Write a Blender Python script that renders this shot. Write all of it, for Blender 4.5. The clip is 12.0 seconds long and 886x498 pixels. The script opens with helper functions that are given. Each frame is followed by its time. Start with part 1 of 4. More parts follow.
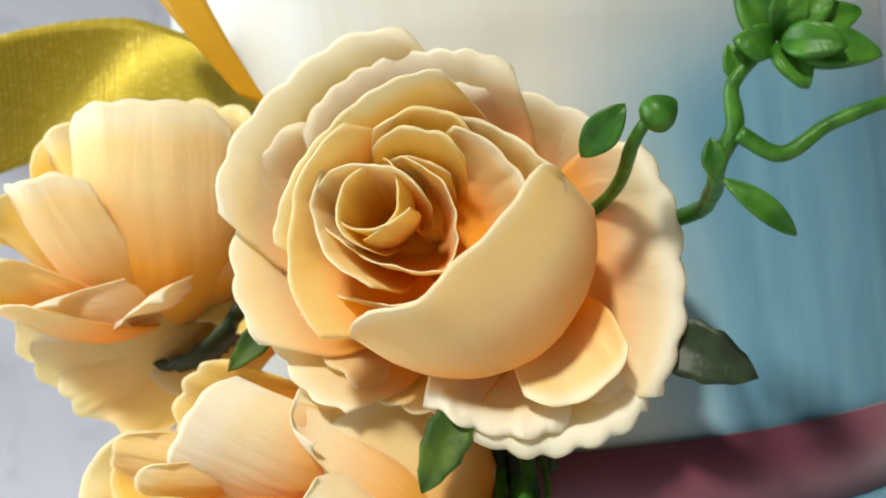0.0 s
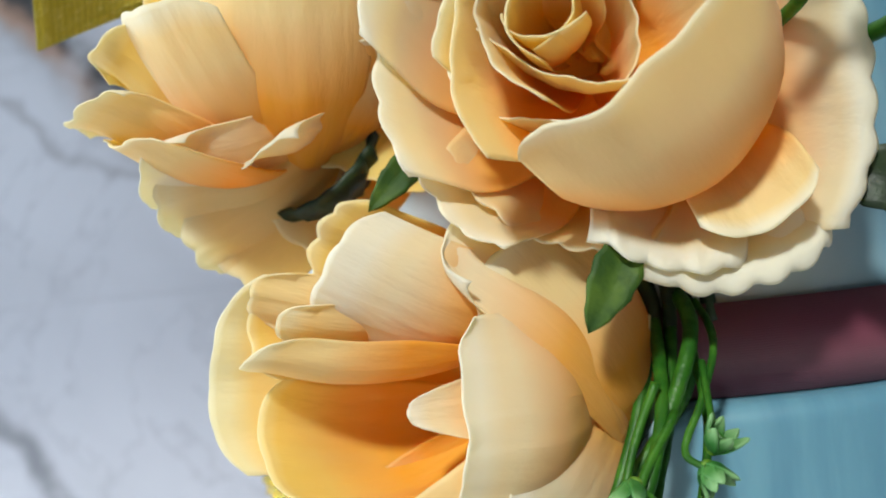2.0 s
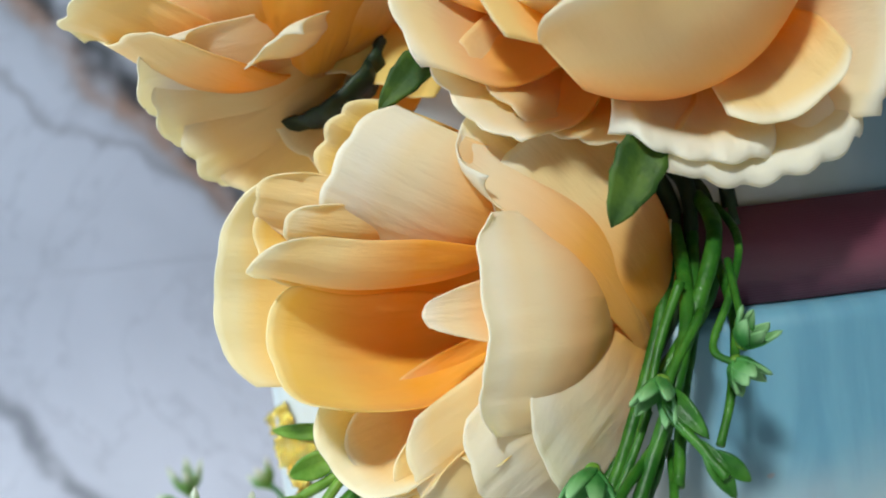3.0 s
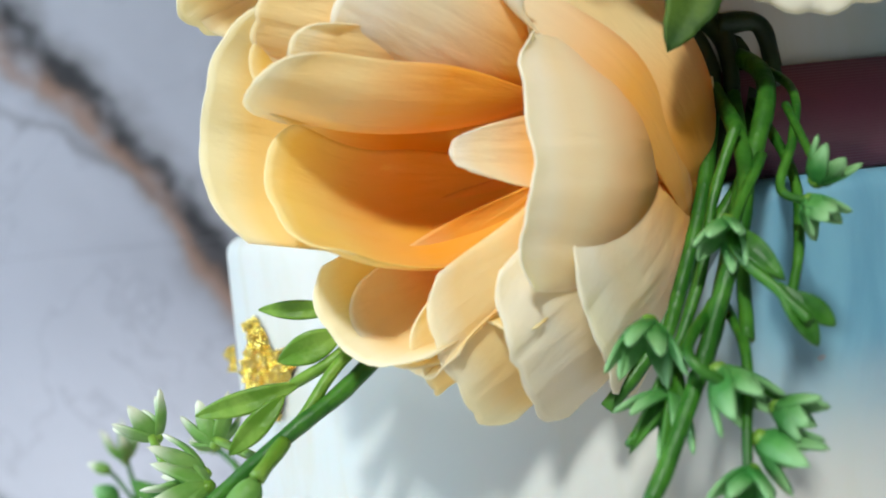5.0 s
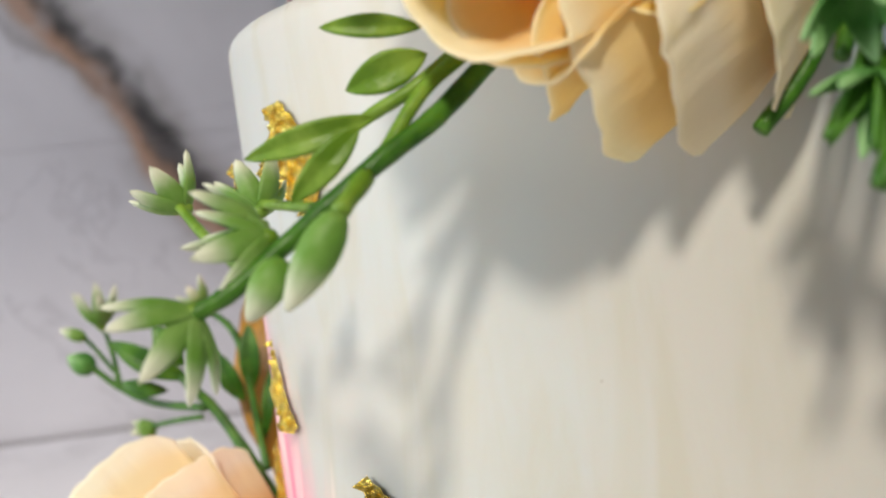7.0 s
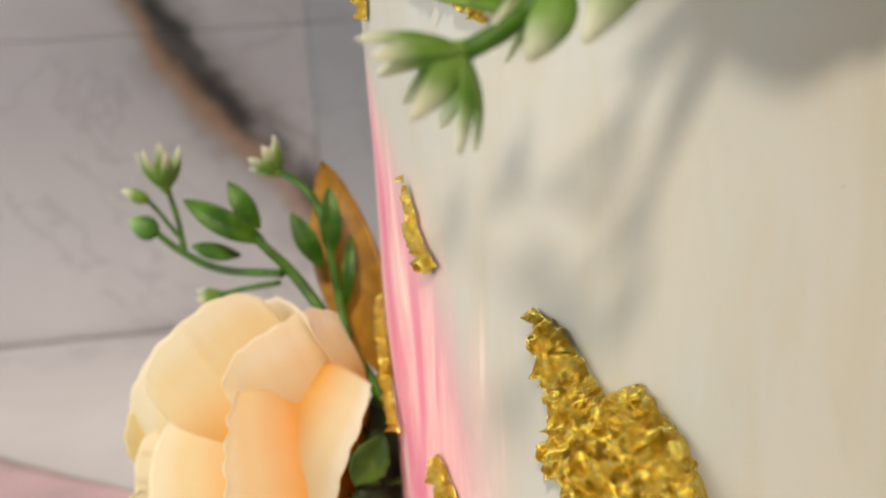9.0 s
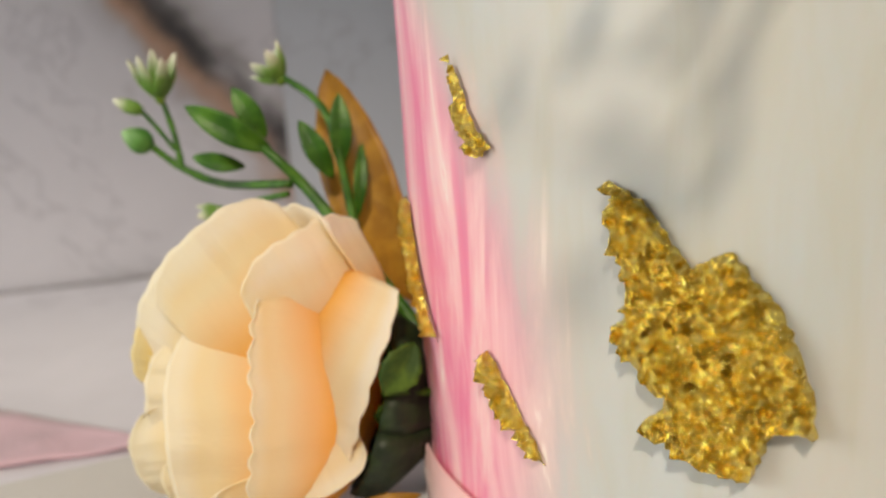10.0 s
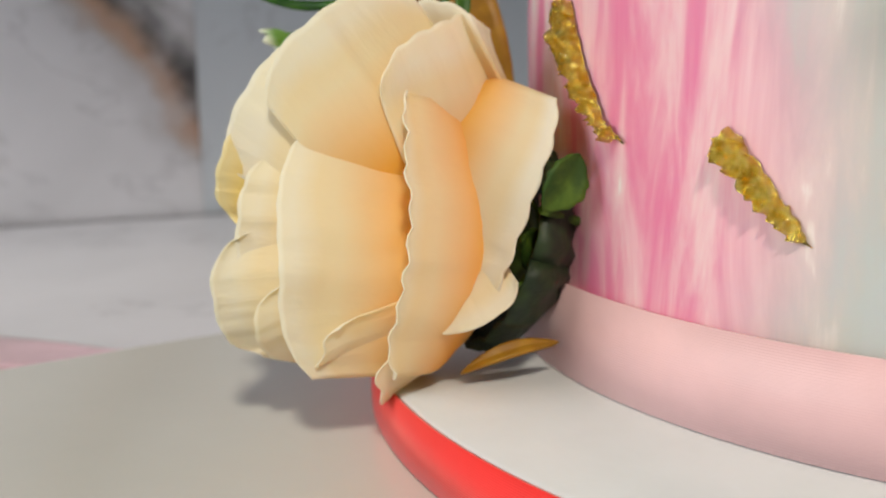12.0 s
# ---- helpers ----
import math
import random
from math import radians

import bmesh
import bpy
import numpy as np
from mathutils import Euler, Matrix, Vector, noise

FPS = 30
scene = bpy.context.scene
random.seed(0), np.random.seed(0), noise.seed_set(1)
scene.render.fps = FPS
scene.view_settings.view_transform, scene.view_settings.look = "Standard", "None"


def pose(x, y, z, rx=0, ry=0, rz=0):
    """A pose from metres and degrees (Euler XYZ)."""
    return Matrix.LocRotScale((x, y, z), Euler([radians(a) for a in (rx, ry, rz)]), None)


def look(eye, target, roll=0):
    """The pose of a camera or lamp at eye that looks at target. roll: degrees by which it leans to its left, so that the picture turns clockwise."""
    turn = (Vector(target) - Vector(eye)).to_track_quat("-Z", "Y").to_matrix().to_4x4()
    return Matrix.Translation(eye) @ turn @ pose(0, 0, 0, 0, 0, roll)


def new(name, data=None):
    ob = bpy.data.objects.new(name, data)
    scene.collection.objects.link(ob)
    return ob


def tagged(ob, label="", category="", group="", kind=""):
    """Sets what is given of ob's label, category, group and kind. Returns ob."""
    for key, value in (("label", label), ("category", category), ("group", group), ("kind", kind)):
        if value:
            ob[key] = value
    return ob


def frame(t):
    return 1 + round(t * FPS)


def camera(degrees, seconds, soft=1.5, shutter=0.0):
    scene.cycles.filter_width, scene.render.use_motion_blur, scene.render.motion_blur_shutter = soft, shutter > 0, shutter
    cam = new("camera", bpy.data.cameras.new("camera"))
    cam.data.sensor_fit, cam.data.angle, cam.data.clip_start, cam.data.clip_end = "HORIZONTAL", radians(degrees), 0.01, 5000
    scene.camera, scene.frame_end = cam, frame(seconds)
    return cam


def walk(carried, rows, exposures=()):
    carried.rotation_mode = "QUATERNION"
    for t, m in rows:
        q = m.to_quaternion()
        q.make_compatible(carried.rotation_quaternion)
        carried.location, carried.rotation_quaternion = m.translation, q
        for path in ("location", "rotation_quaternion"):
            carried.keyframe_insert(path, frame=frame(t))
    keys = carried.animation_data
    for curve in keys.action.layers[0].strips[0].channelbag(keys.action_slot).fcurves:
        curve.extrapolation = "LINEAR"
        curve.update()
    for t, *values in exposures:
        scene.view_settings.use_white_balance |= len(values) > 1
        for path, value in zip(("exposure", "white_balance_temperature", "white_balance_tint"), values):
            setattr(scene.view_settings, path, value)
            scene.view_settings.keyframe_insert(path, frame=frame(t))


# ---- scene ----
cam = camera(48.0, 12.0, soft=1.9)
cam.data.dof.use_dof, cam.data.dof.focus_distance, cam.data.dof.aperture_fstop = True, 0.135, 22.0
PATH = [
    (0, (-0.00258, -0.24866, 0.19638), (-0.01591, 0.25086, 0.21389), -5.60),
    (0.5, (-0.00760, -0.24433, 0.19364), (-0.02845, 0.25518, 0.20109), -5.96),
    (1, (-0.01335, -0.24261, 0.18900), (-0.04347, 0.25642, 0.19694), -5.72),
    (1.5, (-0.01888, -0.24089, 0.18783), (-0.05335, 0.25792, 0.18617), -5.82),
    (2, (-0.02324, -0.23757, 0.18349), (-0.05291, 0.26136, 0.16975), -6.08),
    (2.5, (-0.02574, -0.23477, 0.17694), (-0.05545, 0.26400, 0.15816), -6.46),
    (3, (-0.02814, -0.23237, 0.17204), (-0.05391, 0.26647, 0.14969), -6.76),
    (3.2, (-0.03008, -0.23223, 0.16940), (-0.05571, 0.26672, 0.14946), -6.70),
    (4.8, (-0.04218, -0.21694, 0.15225), (-0.03305, 0.28272, 0.13637), -5.82),
    (5, (-0.04420, -0.21583, 0.14948), (-0.02774, 0.28377, 0.13807), -5.78),
    (5.5, (-0.04776, -0.20995, 0.14431), (-0.01347, 0.28869, 0.13063), -6.26),
    (6, (-0.05150, -0.20204, 0.13645), (-0.00488, 0.29528, 0.11408), -6.72),
    (6.5, (-0.05689, -0.19625, 0.13031), (-0.00810, 0.29989, 0.09203), -6.93),
    (7, (-0.06413, -0.19169, 0.12612), (-0.01972, 0.30417, 0.07975), -6.53),
    (7.2, (-0.06709, -0.19003, 0.12449), (-0.02497, 0.30583, 0.07602), -6.36),
    (8.8, (-0.08960, -0.17713, 0.11336), (-0.03211, 0.31384, 0.03819), -5.03),
    (9, (-0.09287, -0.17772, 0.11044), (-0.03506, 0.31291, 0.03336), -4.53),
    (9.5, (-0.10328, -0.17393, 0.10385), (-0.03291, 0.31347, 0.01731), -4.82),
    (10, (-0.10902, -0.16834, 0.09882), (-0.02377, 0.31461, 0.00140), -4.69),
    (10.5, (-0.11430, -0.16197, 0.08993), (-0.01302, 0.31541, -0.01896), -3.99),
    (11, (-0.12897, -0.15616, 0.08189), (-0.00703, 0.31815, -0.01891), -2.69),
    (11.5, (-0.14175, -0.14616, 0.07600), (-0.00158, 0.32280, -0.02611), -2.37),
    (12, (-0.16054, -0.13595, 0.06109), (0.01441, 0.32423, -0.02623), -0.69),
]
walk(cam, [(t, look(eye, target, roll)) for t, eye, target, roll in PATH],
     exposures=[(0, 0.10, 7000, 3), (3, -0.17, 6000, 0), (5.5, -0.05, 6300, 3), (7, -0.36, 7400, 10), (9, -0.60, 8700, 11), (10.5, -0.72, 7900, 9), (12, -0.76, 7400, 6)])

# ---- light ----
SUN = Vector((-0.19, -0.71, 0.66)).normalized()      # towards the sun
world = bpy.data.worlds.new("daylight")
scene.world = world
world.use_nodes = True
wn = world.node_tree.nodes
sky = wn.new("ShaderNodeTexSky")
sky.sky_type, sky.sun_disc = "NISHITA", False
sky.sun_elevation = math.asin(SUN.z)
sky.sun_rotation = math.atan2(SUN.x, SUN.y)
wn["Background"].inputs["Strength"].default_value = 0.02
world.node_tree.links.new(sky.outputs[0], wn["Background"].inputs["Color"])
sun = new("sun", bpy.data.lights.new("sun", "SUN"))
sun.data.energy, sun.data.angle, sun.data.color = 3.5, radians(6.0), (1.0, 0.965, 0.91)
sun.matrix_world = look(SUN, (0, 0, 0))
side_fill = new("side_fill_light", bpy.data.lights.new("side_fill_light", "AREA"))     # added fill from the left, brightens wall and roses; stands in wall_west's opening
side_fill.data.shape, side_fill.data.size, side_fill.data.size_y = "RECTANGLE", 0.8, 0.9
side_fill.data.energy, side_fill.data.color = 27.0, (0.80, 0.90, 1.0)
side_fill.matrix_world = look((-1.58, -0.10, 0.55), (0.0, -0.10, 0.55))


# ---- materials ----
class Nodes:
    """A short hand for node trees."""

    def __init__(self, name):
        self.mat = bpy.data.materials.new(name)
        self.mat.use_nodes = True
        self.tree = self.mat.node_tree
        self.bsdf = self.tree.nodes["Principled BSDF"]

    def node(self, kind, **values):
        n = self.tree.nodes.new("ShaderNode" + kind)
        for key, value in values.items():
            setattr(n, key, value)
        return n

    def put(self, socket, value):
        if isinstance(value, bpy.types.NodeSocket):
            self.tree.links.new(value, socket)
        elif isinstance(value, (tuple, list)) and len(value) == 3 and socket.type == "RGBA":
            socket.default_value = (*value, 1)
        else:
            socket.default_value = value

    def math(self, op, a, b=0.0, c=0.0, clamp=False):
        n = self.node("Math", operation=op, use_clamp=clamp)
        for socket, value in zip(n.inputs, (a, b, c)):
            self.put(socket, value)
        return n.outputs[0]

    def mix(self, f, a, b, blend="MIX"):
        n = self.node("Mix", data_type="RGBA", blend_type=blend)
        self.put(n.inputs[0], f), self.put(n.inputs[6], a), self.put(n.inputs[7], b)
        return n.outputs[2]

    def noise(self, vector, scale, detail=3.0, rough=0.5, distort=0.0):
        n = self.node("TexNoise")
        self.put(n.inputs["Vector"], vector)
        n.inputs["Scale"].default_value, n.inputs["Detail"].default_value = scale, detail
        n.inputs["Roughness"].default_value, n.inputs["Distortion"].default_value = rough, distort
        return n.outputs[0]

    def step(self, value, low, high):
        n = self.node("MapRange", interpolation_type="SMOOTHSTEP")
        self.put(n.inputs[0], value), self.put(n.inputs[1], low), self.put(n.inputs[2], high)
        return n.outputs[0]

    def coords(self, kind="Object"):
        return self.node("TexCoord").outputs[kind]

    def split(self, v):
        n = self.node("SeparateXYZ")
        self.put(n.inputs[0], v)
        return n.outputs

    def join(self, x, y, z):
        n = self.node("CombineXYZ")
        for socket, value in zip(n.inputs, (x, y, z)):
            self.put(socket, value)
        return n.outputs[0]

    def ramp(self, f, *stops):
        n = self.node("ValToRGB")
        self.put(n.inputs[0], f)
        e = n.color_ramp.elements
        while len(e) < len(stops):
            e.new(0.5)
        for el, (at, colour) in zip(e, stops):
            el.position, el.color = at, (*colour, 1)
        return n.outputs[0]

    def bump(self, height, strength, distance):
        n = self.node("Bump")
        self.put(n.inputs["Height"], height)
        n.inputs["Strength"].default_value, n.inputs["Distance"].default_value = strength, distance
        self.put(self.bsdf.inputs["Normal"], n.outputs[0])
        return n.outputs[0]

    def set(self, **values):
        for key, value in values.items():
            self.put(self.bsdf.inputs[key.replace("_", " ")], value)
        return self

    def translucent(self, colour, share):
        """Lets part of the light through a thin sheet."""
        t = self.node("BsdfTranslucent")
        self.put(t.inputs[0], colour)
        m = self.node("MixShader")
        m.inputs[0].default_value = share
        out = self.tree.nodes["Material Output"]
        self.tree.links.new(self.bsdf.outputs[0], m.inputs[1])
        self.tree.links.new(t.outputs[0], m.inputs[2])
        self.tree.links.new(m.outputs[0], out.inputs[0])
        return self


def petal_material(name, base, mid, edge, pale=0.89):
    n = Nodes(name)
    u, v, _ = n.split(n.coords("UV"))
    rnd = n.node("ObjectInfo").outputs["Random"]
    grain = n.noise(n.join(n.math("MULTIPLY", u, 2.4), n.math("MULTIPLY", v, 1.1), n.math("MULTIPLY", rnd, 9.0)), 4.0, 4.0)
    soft = n.noise(n.coords("Object"), 60.0, 2.0)
    f = n.math("ADD", v, n.math("MULTIPLY", n.math("SUBTRACT", soft, 0.5), 0.12))
    f = n.math("ADD", f, n.math("MULTIPLY", n.math("SUBTRACT", rnd, 0.5), 0.12))
    colour = n.ramp(f, (0.38, base), (0.72, mid), (pale, mid), (pale + 0.10, edge))
    colour = n.mix(n.math("MULTIPLY", grain, 0.12), colour, (1.0, 0.93, 0.80))
    weave = n.noise(n.join(n.math("MULTIPLY", u, 90.0), n.math("MULTIPLY", v, 90.0), 0.0), 2.0, 2.0)
    n.set(Base_Color=colour, Roughness=0.62, Sheen_Weight=0.15)
    crease = n.noise(n.join(n.math("MULTIPLY", u, 8.0), n.math("MULTIPLY", v, 1.4), n.math("MULTIPLY", rnd, 31.0)), 1.6, 3.0, 0.55, 0.5)
    relief = n.math("ADD", n.math("MULTIPLY", grain, 0.8), n.math("MULTIPLY", weave, 0.06))
    n.bump(n.math("ADD", relief, n.math("MULTIPLY", crease, 0.35)), 0.35, 0.0018)
    return n.translucent(n.mix(1.0, colour, (1.0, 0.90, 0.54), "MULTIPLY"), 0.46).mat


def leaf_material(name, dark, light, tip=None, rough=0.42, share=0.2):
    n = Nodes(name)
    u, v, _ = n.split(n.coords("UV"))
    mottle = n.noise(n.coords("Object"), 240.0, 4.0)
    colour = n.mix(n.step(mottle, 0.35, 0.7), dark, light)
    if tip:
        colour = n.mix(n.step(n.math("ADD", v, n.math("MULTIPLY", n.math("SUBTRACT", mottle, 0.5), 0.3)), 0.45, 0.95), colour, tip)
    n.set(Base_Color=colour, Roughness=rough, Specular_IOR_Level=0.4)
    n.bump(n.noise(n.coords("Object"), 900.0, 3.0), 0.3, 0.0006)
    return n.translucent(colour, share).mat


def fondant_material(name, pink_zone, blue, wash):
    n = Nodes(name)
    p = n.coords("Object")
    x, y, z = n.split(p)
    turn = n.math("ARCTAN2", n.math("MULTIPLY", y, -1.0), n.math("MULTIPLY", x, -1.0))   # 0 on the -x side, grows towards -y
    flat = n.join(n.math("MULTIPLY", turn, 1.25), n.math("MULTIPLY", z, 2.4), 0.0)
    streak = n.noise(flat, 9.0, 5.0, 0.55, 0.6)
    cloud = n.noise(p, 22.0, 4.0, 0.5, 0.8)
    colour = n.mix(n.step(cloud, 0.40, 0.75), (0.52, 0.51, 0.485), wash)
    colour = n.mix(n.math("MULTIPLY", n.step(streak, 0.45, 0.75), 0.55), colour, (0.47, 0.45, 0.37))
    t0, t1, z0, z1 = blue
    tide = n.math("MULTIPLY", n.math("SUBTRACT", cloud, 0.5), 0.02)
    mask = n.math("MULTIPLY", n.step(n.math("ADD", turn, n.math("MULTIPLY", tide, 8.0)), t0, t1), n.step(n.math("ADD", z, tide), z0, z1))
    colour = n.mix(n.math("MULTIPLY", mask, 0.9), colour, n.mix(n.step(streak, 0.3, 0.7), (0.06, 0.22, 0.34), (0.11, 0.30, 0.42)))
    if pink_zone:
        d = n.math("SUBTRACT", z, 0.040)
        edge = n.math("SUBTRACT", 0.49, n.math("MULTIPLY", n.math("MULTIPLY", d, d), 103.0))
        s = n.math("ADD", n.math("SUBTRACT", edge, turn), n.math("MULTIPLY", n.math("SUBTRACT", streak, 0.5), 0.35))
        pink = n.mix(n.step(streak, 0.34, 0.66), (0.78, 0.20, 0.36), (0.86, 0.58, 0.60))
        fade = n.math("MULTIPLY", n.step(s, -0.08, 0.16), n.step(turn, -1.2, -0.5))
        colour = n.mix(fade, colour, pink)
        pale = n.math("MULTIPLY", n.step(streak, 0.60, 0.66), 0.8)
        colour = n.mix(n.math("MULTIPLY", pale, fade), colour, (0.86, 0.80, 0.76))
    speck = n.step(n.noise(p, 210.0, 1.0), 0.795, 0.82)
    colour = n.mix(n.math("MULTIPLY", speck, 0.7), colour, (0.30, 0.26, 0.24))
    n.set(Base_Color=colour, Roughness=0.48, Subsurface_Weight=0.05, Subsurface_Scale=0.002)
    n.bump(n.math("ADD", cloud, n.math("MULTIPLY", n.noise(p, 420.0, 3.0), 0.12)), 0.18, 0.002)
    return n.mat


def gold_material(name):
    n = Nodes(name)
    p = n.coords("Object")
    c = n.noise(p, 900.0, 5.0, 0.7)
    colour = n.mix(n.step(c, 0.35, 0.65), (0.86, 0.55, 0.05), (1.0, 0.84, 0.28))
    n.set(Base_Color=colour, Metallic=1.0, Roughness=0.16)
    v = n.node("TexVoronoi")
    n.put(v.inputs["Vector"], p)
    v.inputs["Scale"].default_value = 640.0
    n.bump(n.math("ADD", v.outputs["Distance"], c), 1.0, 0.0022)
    return n.mat


def marble_material(name, base, vein):
    n = Nodes(name)
    p = n.node("NewGeometry").outputs["Position"]
    x, y, z = n.split(p)
    warp = n.noise(p, 9.0, 6.0, 0.6)
    wob = n.math("MULTIPLY", n.math("SUBTRACT", warp, 0.5), 0.07)
    cloud = n.noise(p, 6.0, 5.0, 0.55, 1.2)
    colour = n.mix(n.step(cloud, 0.3, 0.72), base, tuple(a * 0.86 for a in base))
    thin = n.math("ABSOLUTE", n.math("SUBTRACT", n.noise(p, 3.5, 6.0, 0.6, 1.5), 0.5))
    colour = n.mix(n.math("MULTIPLY", n.step(thin, 0.010, 0.0), 0.25), colour, (0.30, 0.29, 0.33))
    if vein:
        for ax, az, nx, nz, wide, tone, amount in (
                (-0.19, 0.184, 0.811, 0.585, 0.036, (0.26, 0.24, 0.24), 0.75),
                (-0.195, 0.176, 0.811, 0.585, 0.015, (0.50, 0.25, 0.13), 0.65),
                (-0.187, 0.184, 0.811, 0.585, 0.014, (0.05, 0.05, 0.055), 0.95),
                (-0.345, 0.050, 0.80, 0.60, 0.014, (0.16, 0.16, 0.18), 0.7),
                (-0.19, 0.170, 0.64, 0.77, 0.006, (0.20, 0.18, 0.19), 0.4)):
            d = n.math("ADD", n.math("MULTIPLY", n.math("SUBTRACT", x, ax), nx), n.math("MULTIPLY", n.math("SUBTRACT", z, az), nz))
            d = n.math("ABSOLUTE", n.math("ADD", d, wob))
            m = n.math("MULTIPLY", n.step(d, wide, wide * 0.15), n.step(n.noise(p, 26.0, 4.0), 0.22, 0.55))
            colour = n.mix(n.math("MULTIPLY", m, amount), colour, tone)
    n.set(Base_Color=colour, Roughness=0.34, Specular_IOR_Level=0.45)
    n.bump(cloud, 0.05, 0.002)
    return n.mat


def satin_material(name, colour, rough, share=0.0, across=2600.0):
    n = Nodes(name)
    p = n.coords("Object")
    x, y, z = n.split(p)
    weave = n.math("ADD", n.math("SINE", n.math("MULTIPLY", z, across * 6.28)), n.noise(p, 500.0, 2.0))
    tone = n.noise(p, 40.0, 4.0)
    c = n.mix(n.step(tone, 0.3, 0.7), colour, tuple(min(1.0, a * 1.18) for a in colour))
    n.set(Base_Color=c, Roughness=rough, Sheen_Weight=0.3)
    n.bump(weave, 0.15, 0.0003)
    if share:
        n.translucent(c, share)
    return n.mat


def gauze_material(name, colour):
    n = Nodes(name)
    u, v, _ = n.split(n.coords("UV"))
    threads = n.math("MULTIPLY", n.math("SINE", n.math("MULTIPLY", u, 560.0)), n.math("SINE", n.math("MULTIPLY", v, 190.0)))
    c = n.mix(n.step(threads, -0.2, 0.7), tuple(a * 0.5 for a in colour), colour)
    glint = n.step(n.noise(n.join(n.math("MULTIPLY", u, 40.0), n.math("MULTIPLY", v, 9.0), 0.0), 3.0, 4.0), 0.56, 0.68)
    n.set(Base_Color=n.mix(glint, c, (1.0, 0.86, 0.25)), Metallic=0.45, Roughness=0.36)
    n.bump(threads, 0.4, 0.0005)
    return n.translucent(c, 0.3).mat


def plain_material(name, colour, rough, scale=80.0, amount=0.12):
    n = Nodes(name)
    p = n.coords("Object")
    c = n.mix(n.step(n.noise(p, scale, 5.0), 0.3, 0.7), colour, tuple(a * (1 - amount) for a in colour))
    n.set(Base_Color=c, Roughness=rough)
    n.bump(n.noise(p, scale * 9, 3.0), 0.08, 0.0006)
    return n.mat


PETAL = petal_material("peach petal cloth", (1.0, 0.52, 0.012), (0.97, 0.82, 0.43), (0.97, 0.94, 0.80))
PETAL_DEEP = petal_material("deep peach petal cloth", (1.0, 0.56, 0.010), (0.98, 0.80, 0.24), (0.98, 0.91, 0.62))
PETAL_PALE = petal_material("pale-edged petal cloth", (1.0, 0.58, 0.07), (0.95, 0.87, 0.65), (0.96, 0.95, 0.90), 0.79)
GREEN = leaf_material("sprig green", (0.022, 0.11, 0.008), (0.07, 0.22, 0.02))
GREEN_LIGHT = leaf_material("pale sprig green", (0.12, 0.26, 0.02), (0.24, 0.40, 0.06))
BLOOM = leaf_material("green and white bloom", (0.16, 0.36, 0.06), (0.25, 0.45, 0.12), (0.82, 0.84, 0.72), 0.5, 0.35)
CUP = leaf_material("serrated green cup", (0.05, 0.22, 0.04), (0.12, 0.34, 0.08), (0.30, 0.54, 0.24), 0.45, 0.3)
SEPAL = leaf_material("rose leaf cloth", (0.03, 0.08, 0.010), (0.10, 0.18, 0.02), None, 0.6, 0.25)
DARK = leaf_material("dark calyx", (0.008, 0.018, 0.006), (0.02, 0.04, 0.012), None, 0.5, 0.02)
OCHRE = leaf_material("ochre leaf cloth", (0.36, 0.17, 0.02), (0.50, 0.26, 0.03), None, 0.45, 0.3)
WHITE_TIER = fondant_material("white fondant brushed with blue", False, (1.50, 1.95, 0.105, 0.070), (0.53, 0.55, 0.56))
MARBLED_TIER = fondant_material("marbled fondant", True, (1.25, 1.50, 0.095, 0.122), (0.49, 0.52, 0.53))
GOLD = gold_material("gold leaf")
TILE = marble_material("veined marble", (0.72, 0.71, 0.78), True)
TILE_PLAIN = marble_material("plain marble", (0.60, 0.64, 0.72), False)
PINK_RIBBON = satin_material("pink satin", (0.74, 0.45, 0.47), 0.38)
ROSE_RIBBON = satin_material("rose satin", (0.14, 0.03, 0.055), 0.34)
RED_RIBBON = satin_material("red satin", (0.78, 0.008, 0.006), 0.55)
PINK_CLOTH = satin_material("pink cloth", (0.70, 0.50, 0.58), 0.6, 0.3)
BOARD = plain_material("white board", (0.66, 0.66, 0.68), 0.30, 60.0, 0.06)
TABLE = plain_material("white laminate", (0.62, 0.61, 0.59), 0.16, 14.0, 0.07)
GAUZE = gauze_material("gold gauze", (0.78, 0.62, 0.05))
GOLD_SATIN = satin_material("gold satin", (0.72, 0.42, 0.02), 0.34, 0.35)
PLASTER = plain_material("plaster", (0.24, 0.24, 0.24), 0.9, 6.0)
GROUT = plain_material("grout", (0.50, 0.48, 0.50), 0.7)


# ---- building blocks ----
def mesh(name, verts, faces, uvs=None, smooth=True):
    me = bpy.data.meshes.new(name)
    me.from_pydata([tuple(map(float, v)) for v in verts], [], faces)
    if uvs is not None:
        layer = me.uv_layers.new(name="UVMap")
        flat = np.asarray(uvs, float)[[l.vertex_index for l in me.loops]]
        layer.data.foreach_set("uv", flat.ravel())
    if smooth:
        me.polygons.foreach_set("use_smooth", [True] * len(me.polygons))
    me.update()
    return me


def part(name, me, material, parent=None, label=""):
    ob = new(name, me)
    me.materials.append(material)
    if parent:
        ob.parent = parent
    return tagged(ob, label)


def thing(name, place, label, category, group="", kind=""):
    ob = new(name)
    ob.location = place
    ob.empty_display_size = 0.01
    return tagged(ob, label, category, group, kind)


